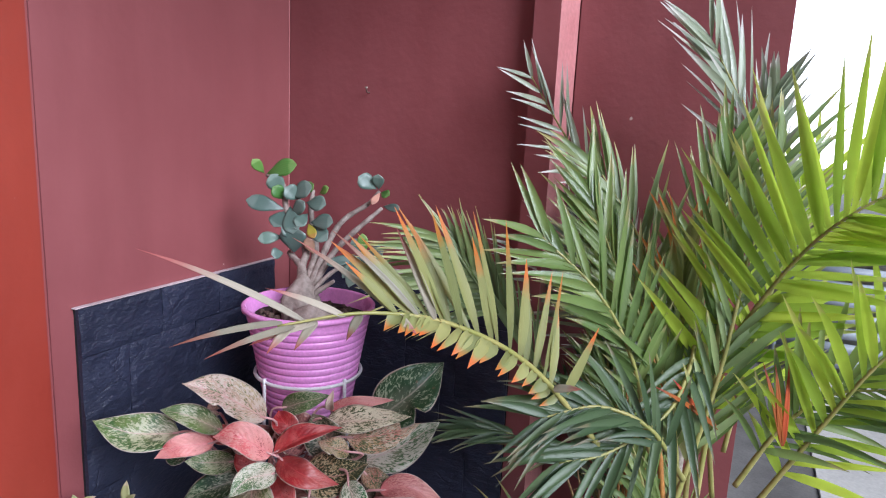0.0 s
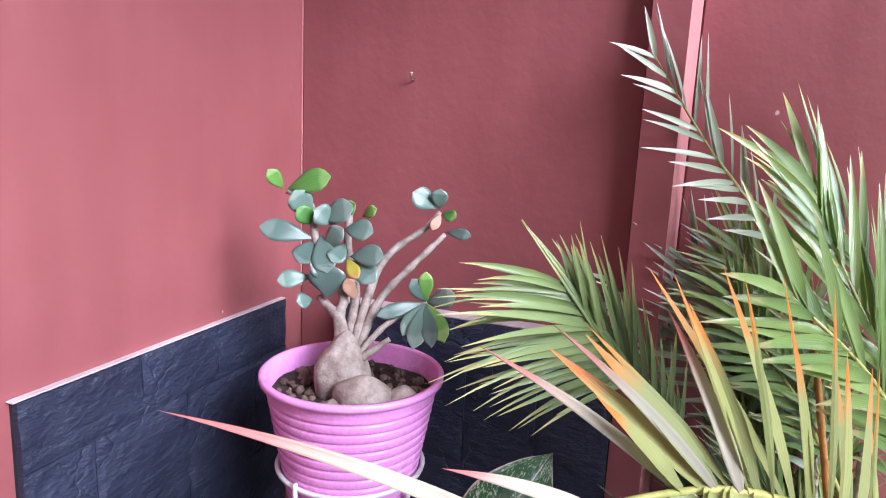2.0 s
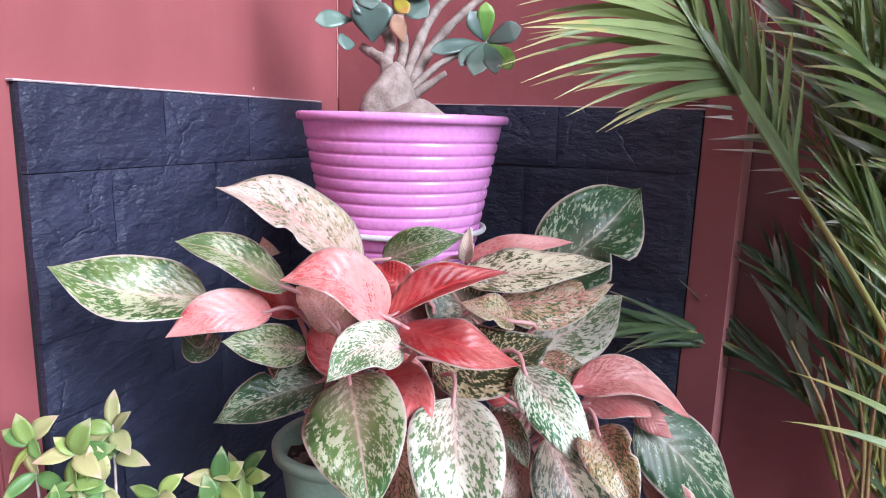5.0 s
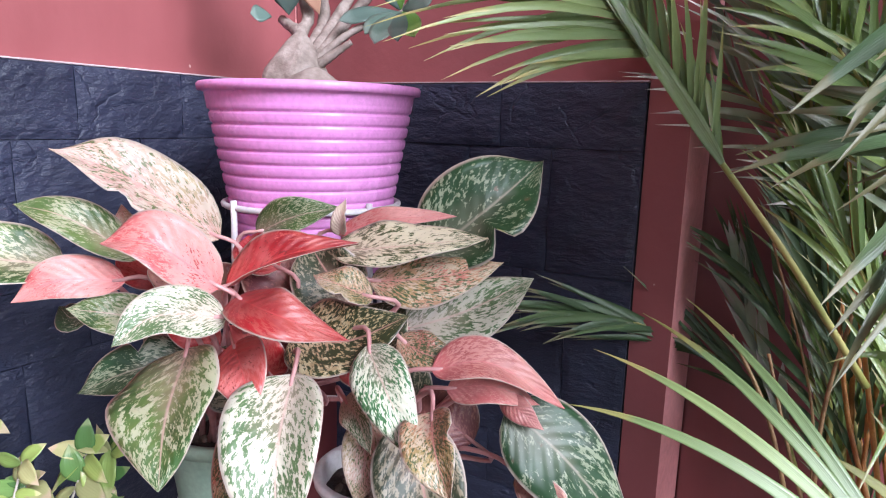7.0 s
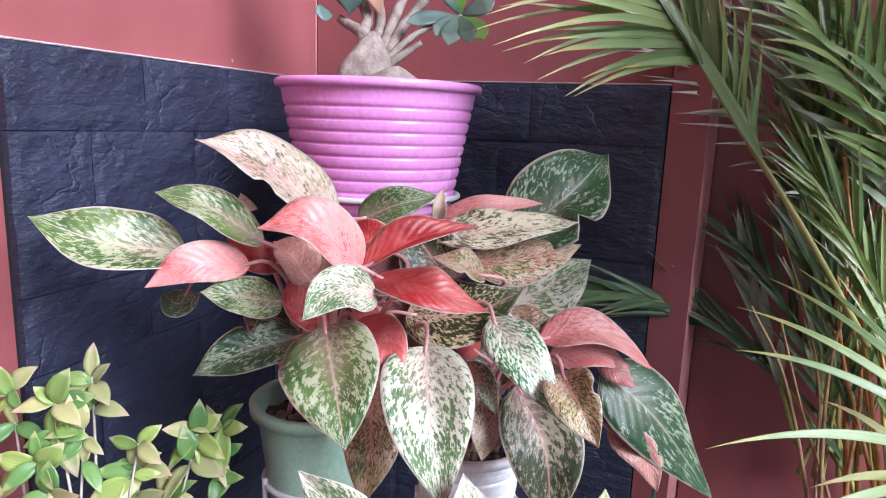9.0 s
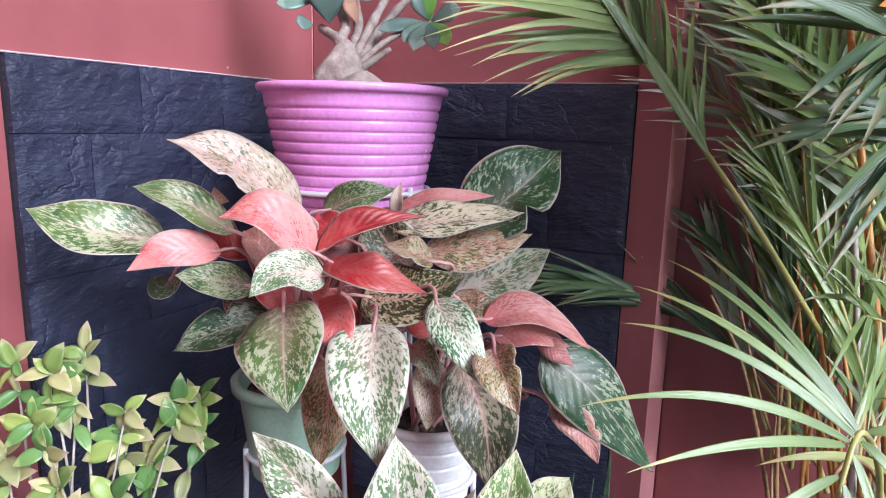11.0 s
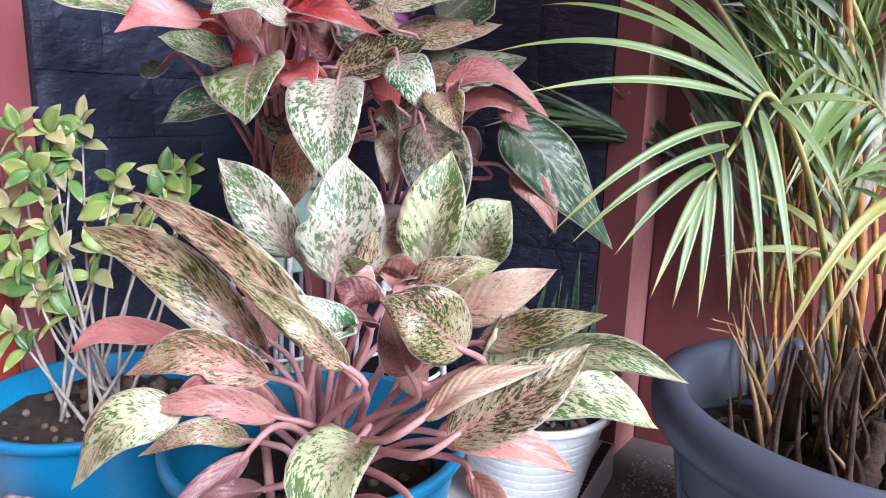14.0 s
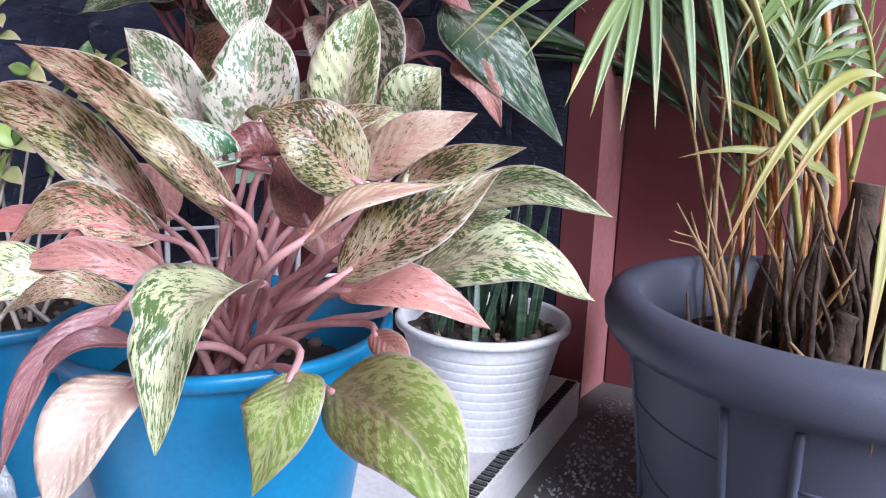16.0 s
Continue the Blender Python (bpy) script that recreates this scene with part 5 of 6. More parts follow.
grey_frond = frond(palm, [(0.096, 1.433, 1.192), (0.047, 1.448, 1.351), (-0.012, 1.431, 1.485), (-0.084, 1.397, 1.611)], 28, (0.21, 0.21), (32, 32), "silver", (0.15, 1), 0.05, 0.0104)
arch_frond = frond(palm, [(-0.102, 1.543, 0.792), (-0.162, 1.547, 0.950), (-0.216, 1.567, 1.066), (-0.294, 1.589, 1.188)], 31, (0.2, 0.2), (40, 40), "silver", (0.1, 1), 0.08, 0.0096)
side_frond = frond(palm, [(-0.087, 1.525, 0.886), (-0.149, 1.522, 1.015), (-0.212, 1.535, 1.120), (-0.283, 1.542, 1.213)], 28, (0.2, 0.2), (42, 42), "fresh", (0.1, 1), 0.1, 0.0096)
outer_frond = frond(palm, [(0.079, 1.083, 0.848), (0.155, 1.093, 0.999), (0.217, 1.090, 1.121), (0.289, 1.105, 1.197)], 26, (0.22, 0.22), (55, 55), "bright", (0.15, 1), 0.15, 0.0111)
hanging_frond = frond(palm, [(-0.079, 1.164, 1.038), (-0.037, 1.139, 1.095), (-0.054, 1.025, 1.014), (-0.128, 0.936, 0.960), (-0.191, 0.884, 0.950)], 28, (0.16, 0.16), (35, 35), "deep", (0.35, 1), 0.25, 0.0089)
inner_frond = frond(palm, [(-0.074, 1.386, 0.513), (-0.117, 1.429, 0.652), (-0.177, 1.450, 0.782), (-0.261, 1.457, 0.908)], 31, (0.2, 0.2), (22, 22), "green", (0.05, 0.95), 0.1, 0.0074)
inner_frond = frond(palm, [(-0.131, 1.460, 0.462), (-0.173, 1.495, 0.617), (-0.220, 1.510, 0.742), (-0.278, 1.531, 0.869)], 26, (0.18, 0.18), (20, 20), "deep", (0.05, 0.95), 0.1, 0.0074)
right_frond = frond(palm, [(-0.028, 1.394, 0.465), (-0.023, 1.372, 0.603), (-0.071, 1.277, 0.700), (-0.147, 1.178, 0.744)], 28, (0.2, 0.2), (50, 50), "green", (0.2, 1), 0.3, 0.0074)
front_frond = frond(palm, [(-0.064, 1.285, 0.301), (-0.101, 1.169, 0.487), (-0.143, 1.018, 0.631), (-0.182, 0.915, 0.703), (-0.200, 0.867, 0.661), (-0.218, 0.826, 0.623)], 0, (0.0, 0.0), (40, 40), "green", (0.3, 1), 0.1, 0.012)
leaflet_part(front_frond, (-0.191, 0.899, 0.700), (-0.399, 0.795, 0.730), 0.0092, "fresh", 0.1)
leaflet_part(front_frond, (-0.194, 0.897, 0.697), (-0.354, 0.769, 0.696), 0.0092, "fresh", 0.06)
leaflet_part(front_frond, (-0.188, 0.902, 0.704), (-0.384, 0.878, 0.781), 0.0092, "fresh", 0.1)
leaflet_part(front_frond, (-0.186, 0.913, 0.705), (-0.379, 0.928, 0.805), 0.0092, "fresh", 0.08)
leaflet_part(front_frond, (-0.185, 0.914, 0.706), (-0.354, 0.967, 0.826), 0.0092, "fresh", 0.08)
leaflet_part(front_frond, (-0.183, 0.926, 0.704), (-0.329, 1.003, 0.833), 0.0092, "fresh", 0.06)
leaflet_part(front_frond, (-0.199, 0.879, 0.677), (-0.320, 0.752, 0.584), 0.0092, "fresh", 0.1)
leaflet_part(front_frond, (-0.205, 0.862, 0.659), (-0.301, 0.751, 0.581), 0.0092, "fresh", 0.08)
leaflet_part(front_frond, (-0.213, 0.843, 0.644), (-0.267, 0.757, 0.576), 0.0092, "fresh", 0.08)
leaflet_part(front_frond, (-0.216, 0.828, 0.631), (-0.239, 0.765, 0.544), 0.0092, "fresh", 0.05)
leaflet_part(front_frond, (-0.217, 0.827, 0.627), (-0.223, 0.772, 0.537), 0.0092, "fresh", 0.04)
leaflet_part(front_frond, (-0.213, 0.841, 0.635), (-0.206, 0.789, 0.528), 0.0092, "fresh", 0.04)
leaflet_part(front_frond, (-0.206, 0.848, 0.650), (-0.185, 0.801, 0.531), 0.0092, "fresh", 0.05)
leaflet_part(front_frond, (-0.196, 0.870, 0.675), (-0.161, 0.823, 0.526), 0.0092, "fresh", 0.07)
leaflet_part(front_frond, (-0.187, 0.899, 0.689), (-0.138, 0.844, 0.519), 0.0092, "fresh", 0.08)
leaflet_part(front_frond, (-0.180, 0.915, 0.696), (-0.112, 0.889, 0.609), 0.0092, "fresh", 0.1)
leaflet_part(front_frond, (-0.173, 0.939, 0.695), (-0.099, 0.947, 0.696), 0.0092, "fresh", 0.08)
leaflet_part(right_frond, (-0.003, 1.250, 0.572), (-0.161, 1.039, 0.374), 0.016, "yellow", 0.28)
leaflet_part(right_frond, (0.001, 1.213, 0.553), (-0.117, 1.052, 0.430), 0.016, "yellow", 0.25)
leaflet_part(right_frond, (-0.015, 1.085, 0.535), (-0.025, 0.957, 0.311), 0.016, "yellow", 0.15)
leaflet_part(right_frond, (0.001, 1.034, 0.384), (-0.010, 0.953, 0.261), 0.016, "yellow", 0.12)
leaflet_part(right_frond, (-0.045, 1.375, 0.463), (-0.237, 1.257, 0.487), 0.016, "yellow", 0.1)
leaflet_part(right_frond, (-0.047, 1.395, 0.453), (-0.216, 1.369, 0.573), 0.016, "yellow", 0.1)
fan_frond = frond(palm, [(-0.031, 1.087, 0.833), (-0.056, 1.103, 0.963), (-0.106, 1.107, 1.091), (-0.176, 1.123, 1.205), (-0.242, 1.154, 1.332)], 33, (0.2, 0.2), (28, 30), "green", (0.15, 1), 0.06, 0.0096)
fan_frond = frond(palm, [(0.022, 1.211, 0.782), (-0.009, 1.235, 0.964), (-0.039, 1.256, 1.125), (-0.048, 1.304, 1.265), (-0.027, 1.344, 1.411)], 33, (0.2, 0.2), (30, 30), "green", (0.15, 1), 0.06, 0.0096)
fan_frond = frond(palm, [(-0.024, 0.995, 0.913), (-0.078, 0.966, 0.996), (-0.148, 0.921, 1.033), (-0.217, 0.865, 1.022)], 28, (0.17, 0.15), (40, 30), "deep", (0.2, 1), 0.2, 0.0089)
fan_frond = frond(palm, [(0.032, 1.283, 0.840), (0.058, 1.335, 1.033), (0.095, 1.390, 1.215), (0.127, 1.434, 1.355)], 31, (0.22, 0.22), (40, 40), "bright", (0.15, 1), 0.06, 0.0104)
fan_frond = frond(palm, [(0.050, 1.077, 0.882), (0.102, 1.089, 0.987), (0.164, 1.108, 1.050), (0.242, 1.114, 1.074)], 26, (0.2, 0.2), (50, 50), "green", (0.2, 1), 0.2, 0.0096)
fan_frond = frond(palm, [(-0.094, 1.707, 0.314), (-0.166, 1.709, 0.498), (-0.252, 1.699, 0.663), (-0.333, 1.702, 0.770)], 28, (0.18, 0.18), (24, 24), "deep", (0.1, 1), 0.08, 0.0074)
fan_frond = frond(palm, [(-0.063, 1.584, 0.464), (-0.112, 1.596, 0.640), (-0.172, 1.595, 0.783), (-0.243, 1.593, 0.893)], 31, (0.19, 0.19), (22, 22), "green", (0.05, 1), 0.08, 0.0081)
leaflet_part(outer_frond, (0.106, 1.065, 0.971), (0.064, 1.073, 1.096), 0.009, "red", 0.03)
leaflet_part(outer_frond, (0.107, 1.066, 0.971), (0.101, 1.089, 1.094), 0.009, "red", 0.03)
leaflet_part(outer_frond, (0.102, 1.065, 0.979), (0.081, 1.081, 1.097), 0.009, "red", 0.03)
leaflet_part(outer_frond, (0.015, 1.080, 0.970), (-0.088, 0.996, 1.054), 0.009, "red", 0.03)
leaflet_part(outer_frond, (-0.012, 1.071, 0.986), (-0.060, 1.042, 1.053), 0.009, "red", 0.03)
fill_frond = frond(palm, [(-0.166, 1.540, 0.382), (-0.201, 1.587, 0.683), (-0.252, 1.539, 0.950), (-0.284, 1.567, 1.156)], 31, (0.174, 0.205), (27, 27), "green", (0.2, 1), 0.1, 0.0074)
fill_frond = frond(palm, [(-0.169, 1.592, 0.353), (-0.166, 1.639, 0.562), (-0.181, 1.717, 0.742), (-0.186, 1.750, 0.902)], 31, (0.203, 0.155), (24, 25), "fresh", (0.2, 1), 0.1, 0.0074)
fill_frond = frond(palm, [(-0.070, 1.696, 0.328), (-0.127, 1.719, 0.572), (-0.206, 1.701, 0.792), (-0.261, 1.710, 0.968)], 31, (0.16, 0.168), (27, 17), "green", (0.2, 1), 0.1, 0.0074)
fill_frond = frond(palm, [(-0.157, 1.610, 0.346), (-0.154, 1.675, 0.637), (-0.171, 1.721, 0.896), (-0.175, 1.766, 1.109)], 31, (0.204, 0.156), (17, 19), "fresh", (0.2, 1), 0.1, 0.0074)
fill_frond = frond(palm, [(-0.194, 1.573, 0.355), (-0.145, 1.643, 0.557), (-0.120, 1.670, 0.741), (-0.086, 1.720, 0.886)], 31, (0.207, 0.187), (27, 20), "green", (0.2, 1), 0.1, 0.0074)
fill_frond = frond(palm, [(-0.045, 1.726, 0.320), (-0.117, 1.759, 0.645), (-0.209, 1.835, 0.936), (-0.280, 1.852, 1.187)], 31, (0.157, 0.154), (26, 24), "green", (0.2, 1), 0.1, 0.0074)
fill_frond = frond(palm, [(-0.131, 1.595, 0.363), (-0.179, 1.642, 0.697), (-0.246, 1.647, 0.993), (-0.291, 1.675, 1.233)], 31, (0.165, 0.203), (28, 23), "green", (0.2, 1), 0.1, 0.0074)
fill_frond = frond(palm, [(-0.054, 1.678, 0.343), (-0.062, 1.724, 0.572), (-0.088, 1.791, 0.772), (-0.102, 1.821, 0.945)], 31, (0.195, 0.18), (17, 19), "fresh", (0.2, 1), 0.1, 0.0074)
fill_frond = frond(palm, [(-0.020, 1.135, 0.788), (-0.028, 1.167, 0.955), (-0.060, 1.184, 1.103), (-0.076, 1.203, 1.225)], 31, (0.177, 0.198), (23, 26), "dry", (0.15, 1), 0.1, 0.0089)
fill_frond = frond(palm, [(-0.036, 1.031, 0.842), (0.007, 1.096, 1.060), (0.028, 1.147, 1.254), (0.057, 1.193, 1.415)], 31, (0.213, 0.167), (31, 31), "fresh", (0.15, 1), 0.1, 0.0089)
fill_frond = frond(palm, [(-0.004, 1.065, 0.833), (0.001, 1.112, 1.046), (-0.016, 1.144, 1.235), (-0.019, 1.175, 1.391)], 31, (0.194, 0.175), (31, 21), "green", (0.15, 1), 0.1, 0.0089)
cane(palm, [(-0.089, 1.376, 0.267), (-0.119, 1.406, 0.460), (-0.177, 1.468, 0.748), (-0.207, 1.516, 0.923)], 0.0045, "orange")
cane(palm, [(-0.168, 1.357, 0.266), (-0.192, 1.373, 0.383), (-0.202, 1.416, 0.586), (-0.180, 1.466, 0.748)], 0.004, "tan")
cane(palm, [(-0.130, 1.421, 0.256), (-0.155, 1.460, 0.473), (-0.175, 1.516, 0.706), (-0.205, 1.603, 0.990)], 0.005, "orange")
cane(palm, [(-0.031, 1.423, 0.237), (-0.057, 1.471, 0.499), (-0.053, 1.516, 0.676), (-0.045, 1.568, 0.879)], 0.016, "grey")
cane(palm, [(-0.187, 1.371, 0.268), (-0.205, 1.389, 0.384), (-0.261, 1.406, 0.580), (-0.320, 1.424, 0.688)], 0.004, "tan")
cane(palm, [(0.017, 1.470, 0.233), (-0.028, 1.509, 0.498), (-0.072, 1.559, 0.757), (-0.113, 1.625, 1.026)], 0.006, "orange")
cane(palm, [(-0.080, 1.355, 0.257), (-0.092, 1.384, 0.403), (-0.094, 1.471, 0.582), (-0.128, 1.548, 0.883)], 0.008, "grey")
cane(palm, [(-0.049, 1.502, 0.219), (-0.108, 1.535, 0.491), (-0.161, 1.583, 0.711), (-0.247, 1.610, 0.919)], 0.0045, "orange")
cane(palm, [(-0.009, 1.383, 0.263), (-0.062, 1.363, 0.442), (-0.113, 1.305, 0.505), (-0.150, 1.246, 0.484)], 0.004, "tan")
cane(palm, [(-0.162, 1.335, 0.256), (-0.197, 1.340, 0.354), (-0.239, 1.302, 0.381)], 0.002, "tan")
cane(palm, [(-0.162, 1.325, 0.259), (-0.202, 1.324, 0.348), (-0.243, 1.285, 0.371)], 0.002, "tan")
cane(palm, [(-0.151, 1.363, 0.250), (-0.173, 1.383, 0.384), (-0.231, 1.411, 0.534), (-0.273, 1.443, 0.664)], 0.0035, "tan")
cane(palm, [(-0.108, 1.451, 0.233), (-0.137, 1.497, 0.491), (-0.186, 1.532, 0.653), (-0.247, 1.572, 0.857)], 0.005, "orange")
cane(palm, [(-0.068, 1.342, 0.272), (-0.073, 1.389, 0.478), (-0.040, 1.411, 0.598)], 0.005, "orange")
cane(palm, [(-0.185, 1.291, 0.265), (-0.202, 1.374, 0.409), (-0.213, 1.447, 0.595), (-0.285, 1.494, 0.809)], 0.0027, "tan")
cane(palm, [(-0.134, 1.339, 0.260), (-0.158, 1.397, 0.410), (-0.148, 1.481, 0.598), (-0.227, 1.525, 0.811)], 0.0043, "orange")
cane(palm, [(-0.102, 1.378, 0.255), (-0.114, 1.421, 0.412), (-0.172, 1.469, 0.597), (-0.208, 1.536, 0.811)], 0.0046, "orange")
cane(palm, [(-0.055, 1.425, 0.250), (-0.075, 1.442, 0.413), (-0.112, 1.501, 0.599), (-0.176, 1.553, 0.813)], 0.0043, "orange")
cane(palm, [(-0.039, 1.418, 0.422), (-0.082, 1.452, 0.669), (-0.144, 1.494, 0.999), (-0.188, 1.552, 1.256)], 0.008, "orange")

rnd = random.Random(77)
for k in range(60):
    a, rr = rnd.uniform(0, 6.28), rnd.uniform(0.0, 0.13)
    b0 = Vector((-0.03 + rr * math.cos(a), rr * math.sin(a) - 0.02, -0.005))
    lean = Vector((rnd.uniform(-0.35, 0.25), rnd.uniform(-0.3, 0.2), 1)).normalized()
    ln = rnd.uniform(0.06, 0.22)
    bm = bmesh.new()
    tube(bm, bez([b0, b0 + lean * ln * 0.5, b0 + lean * ln + Vector((rnd.uniform(-0.04, 0.04), rnd.uniform(-0.04, 0.04), 0))], 6), [0.005, 0.0045, 0.004, 0.0035, 0.003, 0.002, 0.001], 6)
    part("dead_sheath", bm, FIBRE if k % 3 else CANE["tan"], palm)
for x, y, h, r in ((0.05, -0.03, 0.20, 0.034), (0.10, 0.02, 0.16, 0.03), (-0.04, 0.0, 0.15, 0.022), (-0.09, 0.05, 0.12, 0.020), (0.00, 0.05, 0.22, 0.030), (0.12, -0.06, 0.13, 0.024), (-0.01, -0.07, 0.09, 0.022), (0.04, 0.10, 0.19, 0.030)):
    bm = bmesh.new()
    tube(bm, bez([(x, y, -0.01), (x + 0.004, y, h * 0.5), (x + 0.012, y, h)], 10), [r * (1 - 0.05 * i) * (1 + 0.12 * math.sin(i * 2.7)) for i in range(11)], 14)
    part("fibre_sheath", bm, FIBRE, palm)


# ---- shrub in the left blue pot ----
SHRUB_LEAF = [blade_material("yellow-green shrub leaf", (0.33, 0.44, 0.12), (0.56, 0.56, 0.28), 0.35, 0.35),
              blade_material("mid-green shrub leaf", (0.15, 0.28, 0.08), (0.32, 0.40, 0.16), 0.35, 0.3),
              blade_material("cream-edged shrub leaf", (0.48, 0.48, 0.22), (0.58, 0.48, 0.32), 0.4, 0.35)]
TWIG = mottled("pale grey twig", (0.26, 0.22, 0.19), (0.46, 0.41, 0.36), 30, 160, 0.7, 0.3)
shrub = thing("shrub", "leafy shrub with yellow-green variegated leaves and pale twigs", "potted plant", (LEFT_AT[0], LEFT_AT[1], 0.262))
SPRIG = random.Random(12)


def shrub_sprig(at, n):
    q = local(shrub, at)
    r = SPRIG
    root = Vector((r.uniform(-0.05, 0.05), r.uniform(-0.05, 0.05), -0.004))
    mid = root.lerp(q, 0.5) + Vector((r.uniform(-0.03, 0.03), r.uniform(-0.02, 0.02), -0.02))
    bm = bmesh.new()
    tube(bm, bez([root, mid, q], 12), [0.0032 - 0.0019 * i / 12 for i in range(13)], 6)
    tw = part("twig", bm, TWIG, shrub)
    d0 = (q - mid).normalized()
    for tier, (back, cnt) in enumerate(((0.0, n - 1), (0.034, max(n - 3, 2)))):
        off = r.uniform(0, 6.28)
        for k in range(cnt):
            a = off + k * 2.399
            open_to = Vector((0.91, 0.41, 0)) * math.cos(a) + Vector((-0.15, 0.3, 0.94)) * math.sin(a)
            dr = (open_to + d0 * r.uniform(0.1, 0.5) + Vector((0.3, -0.7, 0.1)) * r.uniform(-0.1, 0.6)).normalized()
            ln = r.uniform(0.030, 0.052)
            b = q - d0 * (back + r.uniform(0, 0.01))
            bm = blade(b, b + dr * ln, ln * r.uniform(0.42, 0.54), r.uniform(0.05, 0.15), 0.3, Vector((0.35, -0.72, 0.60)).normalized(), r.uniform(-35, 35), k, 7, 4, 0.0003, r.uniform(0, 0.2), (0.7, 0.9))
            part("leaf", bm, r.choice(SHRUB_LEAF), tw)


shrub_sprig((-1.059, 0.803, 0.637), 7)
shrub_sprig((-1.050, 0.846, 0.651), 6)
shrub_sprig((-1.117, 0.796, 0.643), 6)
shrub_sprig((-1.042, 0.766, 0.589), 7)
shrub_sprig((-1.097, 0.760, 0.536), 6)
shrub_sprig((-1.001, 0.760, 0.515), 7)
shrub_sprig((-0.998, 0.860, 0.543), 7)
shrub_sprig((-0.973, 0.876, 0.502), 7)
shrub_sprig((-1.031, 0.735, 0.475), 7)
shrub_sprig((-0.974, 0.812, 0.481), 6)
shrub_sprig((-1.004, 0.751, 0.433), 7)
shrub_sprig((-1.043, 0.718, 0.382), 6)
shrub_sprig((-0.951, 0.904, 0.577), 6)
shrub_sprig((-0.927, 0.918, 0.582), 6)
shrub_sprig((-0.928, 0.905, 0.527), 5)
shrub_sprig((-1.137, 0.766, 0.454), 6)
shrub_sprig((-0.996, 0.857, 0.577), 4)
shrub_sprig((-1.028, 0.812, 0.605), 5)



# ---- snake plant in the white pot ----
SNAKE = mottled("dark banded snake plant leaf", (0.018, 0.040, 0.024), (0.070, 0.115, 0.065), 60, 200, 0.4, 0.2, stretch=(0.3, 0.3, 2.5))
snake = thing("snake_plant", "dark green snake plant with upright sword leaves in the white pot", "potted plant", (WHITE_AT[0], WHITE_AT[1], 0.226))
rnd = random.Random(5)
for k in range(34):
    a, rr = rnd.uniform(0, 6.28), rnd.uniform(0.01, 0.085)
    b0 = Vector((rr * math.cos(a), rr * math.sin(a), -0.004))
    tip = b0 + Vector((rnd.uniform(-0.02, 0.05), rnd.uniform(-0.03, 0.04), rnd.uniform(0.10, 0.25)))
    part("leaf", blade(b0, tip, rnd.uniform(0.009, 0.015), rnd.uniform(-0.04, 0.06), 0.35, Vector((rnd.uniform(-1, 1), -1, 0.1)).normalized(), 0, k, 8, 4, 0.0012, 0, (0.15, 0.45)), SNAKE, snake)

# ---- sack beside the pots ----
sack = thing("sack", "white woven plastic sack slumped on the ledge", "sack", (-0.775, 0.560, LEDGE_Z))
bm = bmesh.new()
bmesh.ops.create_icosphere(bm, subdivisions=5, radius=1.0)
for v in bm.verts:
    c = v.co.copy()
    crease = abs(noise.noise(c * 2.6 + Vector((3, 1, 0)))) * 0.20 + abs(noise.noise(c * 7.0)) * 0.05 + abs(noise.noise(c * 16.0)) * 0.015
    k = 1.0 - crease
    v.co = Vector((c.x * 0.185 * k, c.y * 0.085 * k, 0.062 + max(c.z * (0.172 if c.z > 0 else 0.062) * k, -0.0615)))
part("sack_body", bm, SACK, sack)
bm = bmesh.new()
tube(bm, bez([(-0.10, -0.055, 0.10), (-0.02, -0.066, 0.12), (0.09, -0.055, 0.10)], 14), [0.003] * 15, 6)
part("hem_fold", bm, SACK, sack)

# ---- nail in the wall ----
nail = thing("nail", "bent rusty nail driven into the maroon wall", "nail", (-0.925, BACK_Y, 1.498))
bm = bmesh.new()
tube(bm, [(0, 0.004, 0), (0, -0.014, 0.002), (0.001, -0.018, 0.012)], 0.0018, 8)
part("shank", bm, mottled("rusty steel", (0.10, 0.06, 0.04), (0.34, 0.28, 0.24), 60, 300, 0.5, 0.4, metal=0.7), nail)
bm = bmesh.new()
tube(bm, [(0.001, -0.0185, 0.012), (0.001, -0.0192, 0.0145)], 0.0042, 10)
part("nail_head", bm, CANE["grey"], nail)

# ---- scrap of cobweb on the pillar ----
scrap = thing("cobweb_scrap", "small white scrap of cobweb stuck to the pillar", "cobweb", (-0.433, 1.525, 0.439))
bm = bmesh.new()
for k in range(5):
    tube(bm, bez([(-0.012 + k * 0.002, -0.002, 0.002 * k), (0, -0.006, 0.003 - 0.001 * k), (0.012 - 0.002 * k, -0.002, -0.004 + 0.002 * k)], 8), [0.0008, 0.002, 0.0026, 0.0022, 0.0026, 0.002, 0.0016, 0.001, 0.0006], 6)
part("fibre_tuft", bm, WHITE_WIRE, scrap)

# ---- grit on the ground beside the tub ----
rnd = random.Random(31)
bm = bmesh.new()
for _ in range(900):
    s = rnd.uniform(0.0012, 0.0045)
    x, y = rnd.uniform(-0.37, -0.20), rnd.uniform(1.05, 1.55)
    if math.hypot(x - PALM_AT[0], y - PALM_AT[1]) < 0.20:
        continue
    bmesh.ops.create_icosphere(bm, subdivisions=1, radius=1.0, matrix=Matrix.LocRotScale((x, y, s * 0.3), Euler((rnd.uniform(0, 3), rnd.uniform(0, 3), 0)), (s, s * 0.8, s * 0.6)))
tagged(new("gravel", finish(bm, "gravel", mottled("pale grit", (0.28, 0.27, 0.26), (0.55, 0.53, 0.52), 40, 200, 0.9, 0.4), False)), "pale grit and crumbs scattered on the concrete", "gravel", kind="stuff")

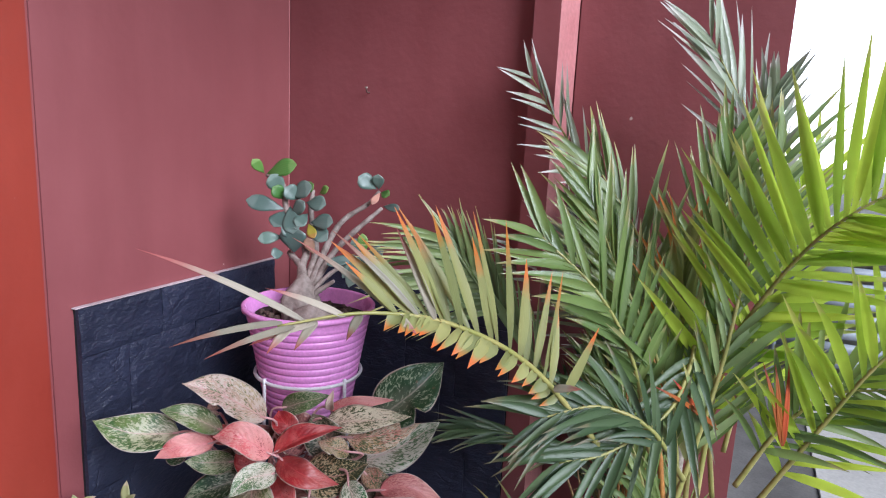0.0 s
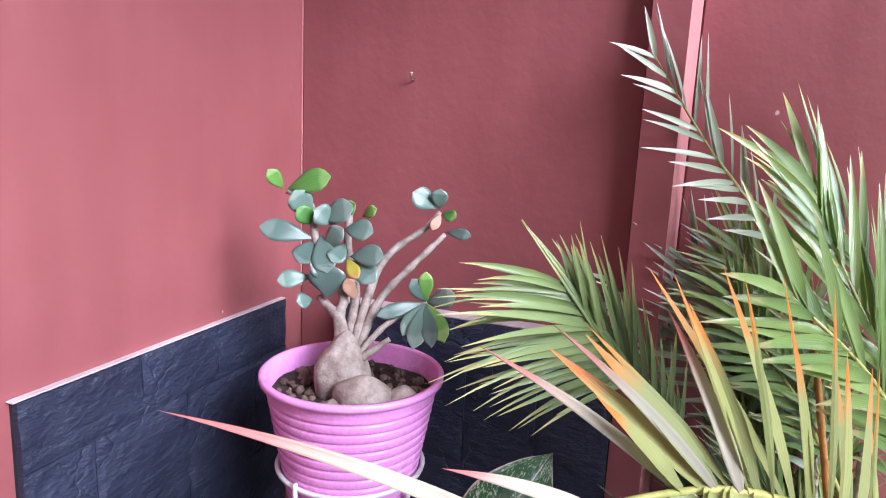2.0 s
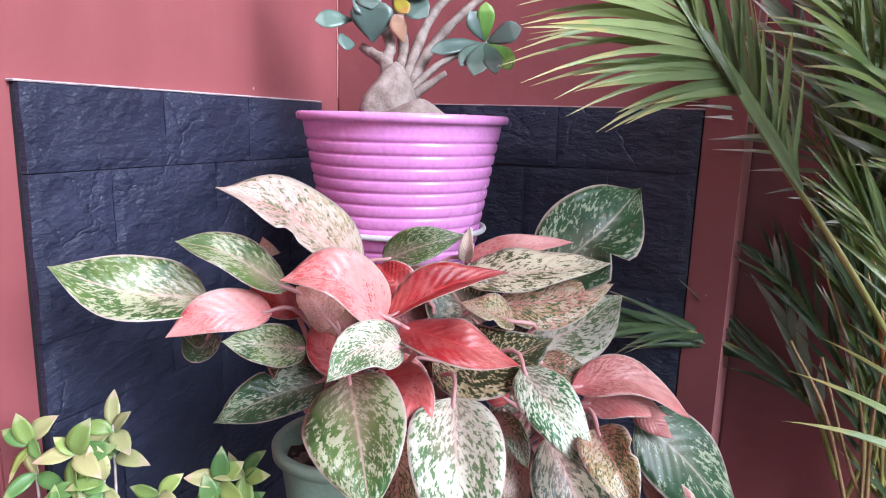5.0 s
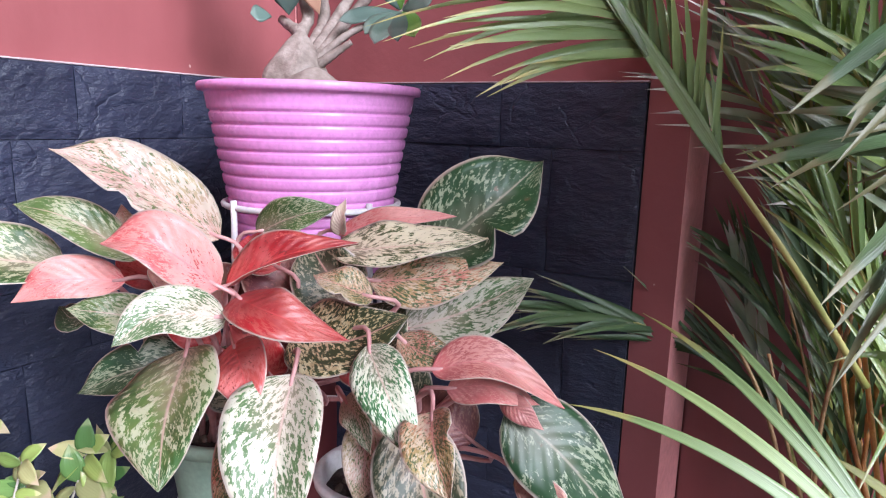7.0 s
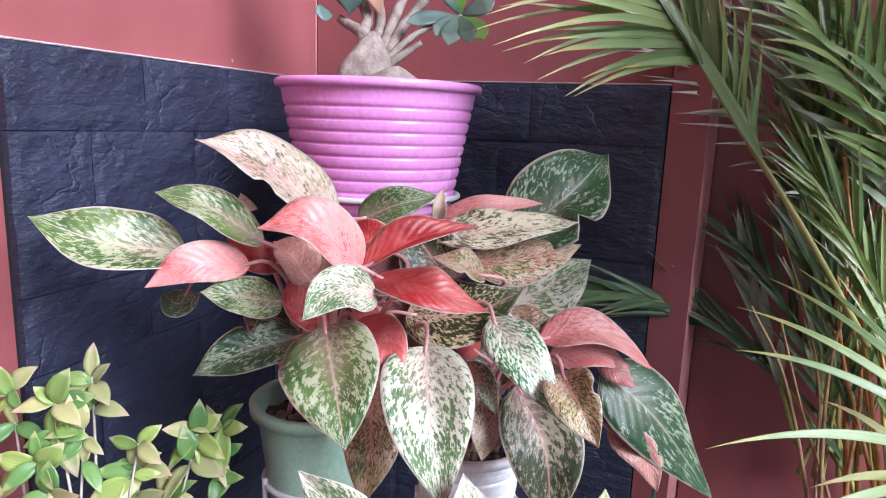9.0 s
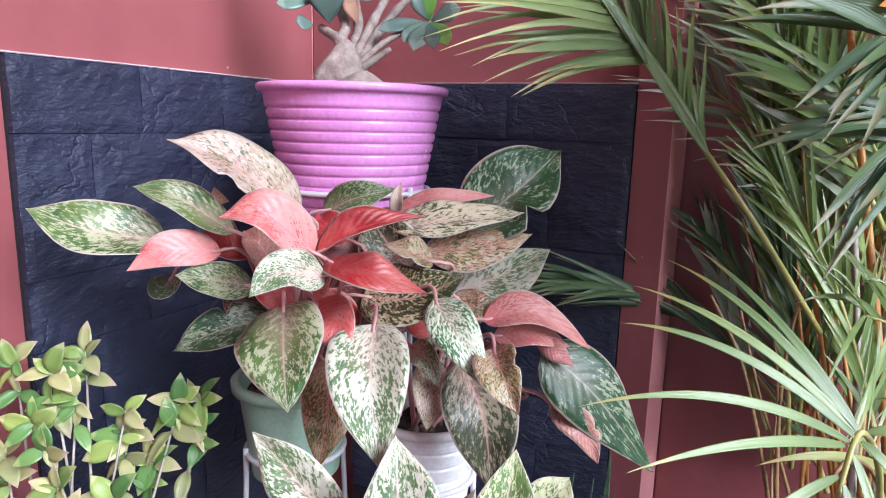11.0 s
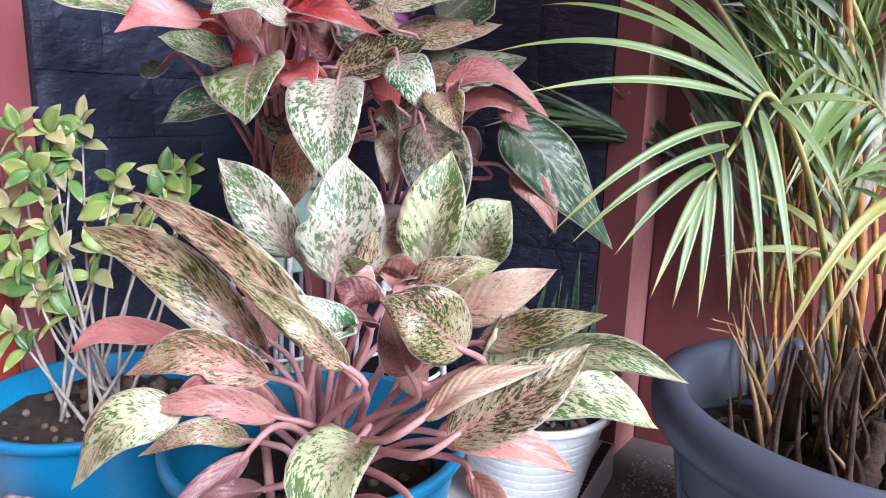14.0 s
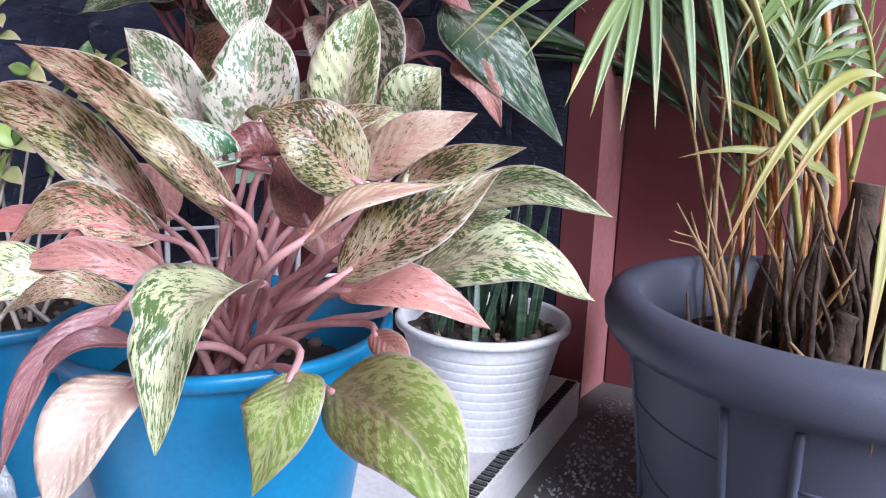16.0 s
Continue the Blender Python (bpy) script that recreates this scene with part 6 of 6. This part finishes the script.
# ---- neighbour's plot behind the palm ----
CREAM_WALL = mottled("sunlit cream plaster", (0.62, 0.58, 0.48), (0.76, 0.72, 0.62), 1.2, 40, 0.8, 0.2)
SLATE = mottled("blue-grey sheet metal", (0.22, 0.25, 0.29), (0.36, 0.39, 0.43), 2, 40, 0.5, 0.2)
fence = thing("garden_wall", "low cream plaster boundary wall in the sun", "garden wall", (0.4, 4.6, 0.0))
bm = bmesh.new()
box(bm, (-0.6, 0.0, 0.0), (3.6, 0.15, 0.92), 0.01)
part("wall_body", bm, CREAM_WALL, fence)
bm = bmesh.new()
box(bm, (-0.63, -0.03, 0.92), (3.63, 0.18, 0.97), 0.01)
part("coping", bm, LEDGE_TILE, fence)
gate = thing("gate", "blue-grey slatted metal gate in the boundary wall", "gate", (0.62, 4.50, 0.0))
for k in range(9):
    bm = bmesh.new()
    box(bm, (-0.30, 0.0, 0.06 + k * 0.095), (0.30, 0.03, 0.125 + k * 0.095), 0.006)
    part("slat", bm, SLATE, gate)
for x in (-0.33, 0.30):
    bm = bmesh.new()
    box(bm, (x, -0.01, 0.0), (x + 0.035, 0.045, 0.95), 0.006)
    part("post", bm, SLATE, gate)

# ---- stone facing, mosaic strip: pieces last ----
ROW_Z = [1.028, 0.925, 0.722, 0.618, 0.415, 0.312, 0.110]


def stone_tile(parent, a0, a1, z0, z1, place, seed):
    """A split-faced stone: rough front, straight sides. place(a, out, z) puts it on its wall."""
    nx, nz = max(int((a1 - a0) / 0.012), 4), max(int((z1 - z0) / 0.012), 4)
    g = 0.0006
    vs, fs = [], []
    for j in range(nz + 1):
        for i in range(nx + 1):
            u, v = i / nx, j / nz
            edge = min(u * (a1 - a0), (1 - u) * (a1 - a0), v * (z1 - z0), (1 - v) * (z1 - z0))
            a, z = a0 + g + (a1 - a0 - 2 * g) * u, z0 + g + (z1 - z0 - 2 * g) * v
            w = Vector((a * 13 + seed * 5.3, z * 22, seed * 2.1))
            ridge = noise.noise(w)
            step = math.floor((noise.noise(Vector((w.x * 0.7, w.y * 0.9, w.z)) + Vector((9, 2, 0))) + 1) * 2.5) / 5.0
            h = 0.0125 + 0.0020 * ridge + 0.0064 * step + 0.0009 * noise.noise(w * 3.5)
            h *= min(1.0, 0.90 + edge / 0.006 * 0.10)
            vs.append(place(a, h, z))
    base = len(vs)
    for j in range(nz):
        for i in range(nx):
            k = j * (nx + 1) + i
            fs.append((k, k + 1, k + nx + 2, k + nx + 1))
    loop = [i for i in range(nx + 1)] + [j * (nx + 1) + nx for j in range(1, nz + 1)] + [nz * (nx + 1) + i for i in range(nx - 1, -1, -1)] + [j * (nx + 1) for j in range(nz - 1, 0, -1)]
    for k in loop:
        i, j = k % (nx + 1), k // (nx + 1)
        vs.append(place(a0 + g + (a1 - a0 - 2 * g) * i / nx, 0.0, z0 + g + (z1 - z0 - 2 * g) * j / nz))
    for k in range(len(loop)):
        k2 = (k + 1) % len(loop)
        fs.append((loop[k], base + k, base + k2, loop[k2]))
    me = bpy.data.meshes.new("stone")
    me.from_pydata(vs, [], fs)
    me.materials.append(STONE)
    ob = new("stone", me)
    ob.parent = parent


def stone_band(name, label, a_lo, a_hi, joints, place, lo, hi):
    bm = bmesh.new()
    box(bm, lo, hi)
    back = tagged(new(name, finish(bm, name, GROUT, False)), label, "stone cladding", kind="structure")
    rnd = random.Random(len(name))
    for r in range(len(ROW_Z) - 1):
        cuts = [a_lo] + [j for j in joints[r % len(joints)] if a_lo + 0.03 < j < a_hi - 0.03] + [a_hi]
        for k in range(len(cuts) - 1):
            stone_tile(back, cuts[k], cuts[k + 1], ROW_Z[r + 1], ROW_Z[r], place, r * 7 + k + len(name))
    return back


west = stone_band("cladding_west", "black-painted split stone cladding on the west wall", 0.857, 1.467,
                  [(1.066, 1.248), (0.972, 1.165, 1.36), (1.06, 1.26), (0.96, 1.165, 1.37)], lambda a, h, z: (LEFT_X + 0.002 + h, a, z), (LEFT_X, 0.857, 0.06), (LEFT_X + 0.006, 1.467, 1.028))
north = stone_band("cladding_north", "black-painted split stone cladding on the north wall", -1.057, -0.476,
                   [(-0.90, -0.712), (-0.96, -0.768, -0.62), (-0.86, -0.66), (-0.94, -0.75, -0.58)], lambda a, h, z: (a, 1.520 - h, z), (-1.057, 1.514, 0.0), (-0.476, 1.552, 1.028))
for nm, lo, hi in (("trim_west", (LEFT_X, 0.852, 1.0285), (LEFT_X + 0.014, 1.470, 1.0310)), ("trim_north", (-1.06, 1.507, 1.0285), (-0.474, 1.551, 1.0310))):
    box_structure(nm, lo, hi, WHITE_LINE, "thin pale edge line along the top of the stones", 0.001, "trim")
mosaic = tagged(new("mosaic_strip"), "strip of small black mosaic along the ledge edge", "mosaic trim", kind="structure")
bm = bmesh.new()
box(bm, (-0.0095, -0.0050, -0.001), (0.0095, 0.0050, 0.0020), 0.0012)
chip = finish(bm, "mosaic_chip", MOSAIC, False)
for k in range(80):
    ob = new("mosaic_chip", chip)
    ob.location = (-0.406, 0.44 + k * 0.0124, LEDGE_Z)
    ob.parent = mosaic
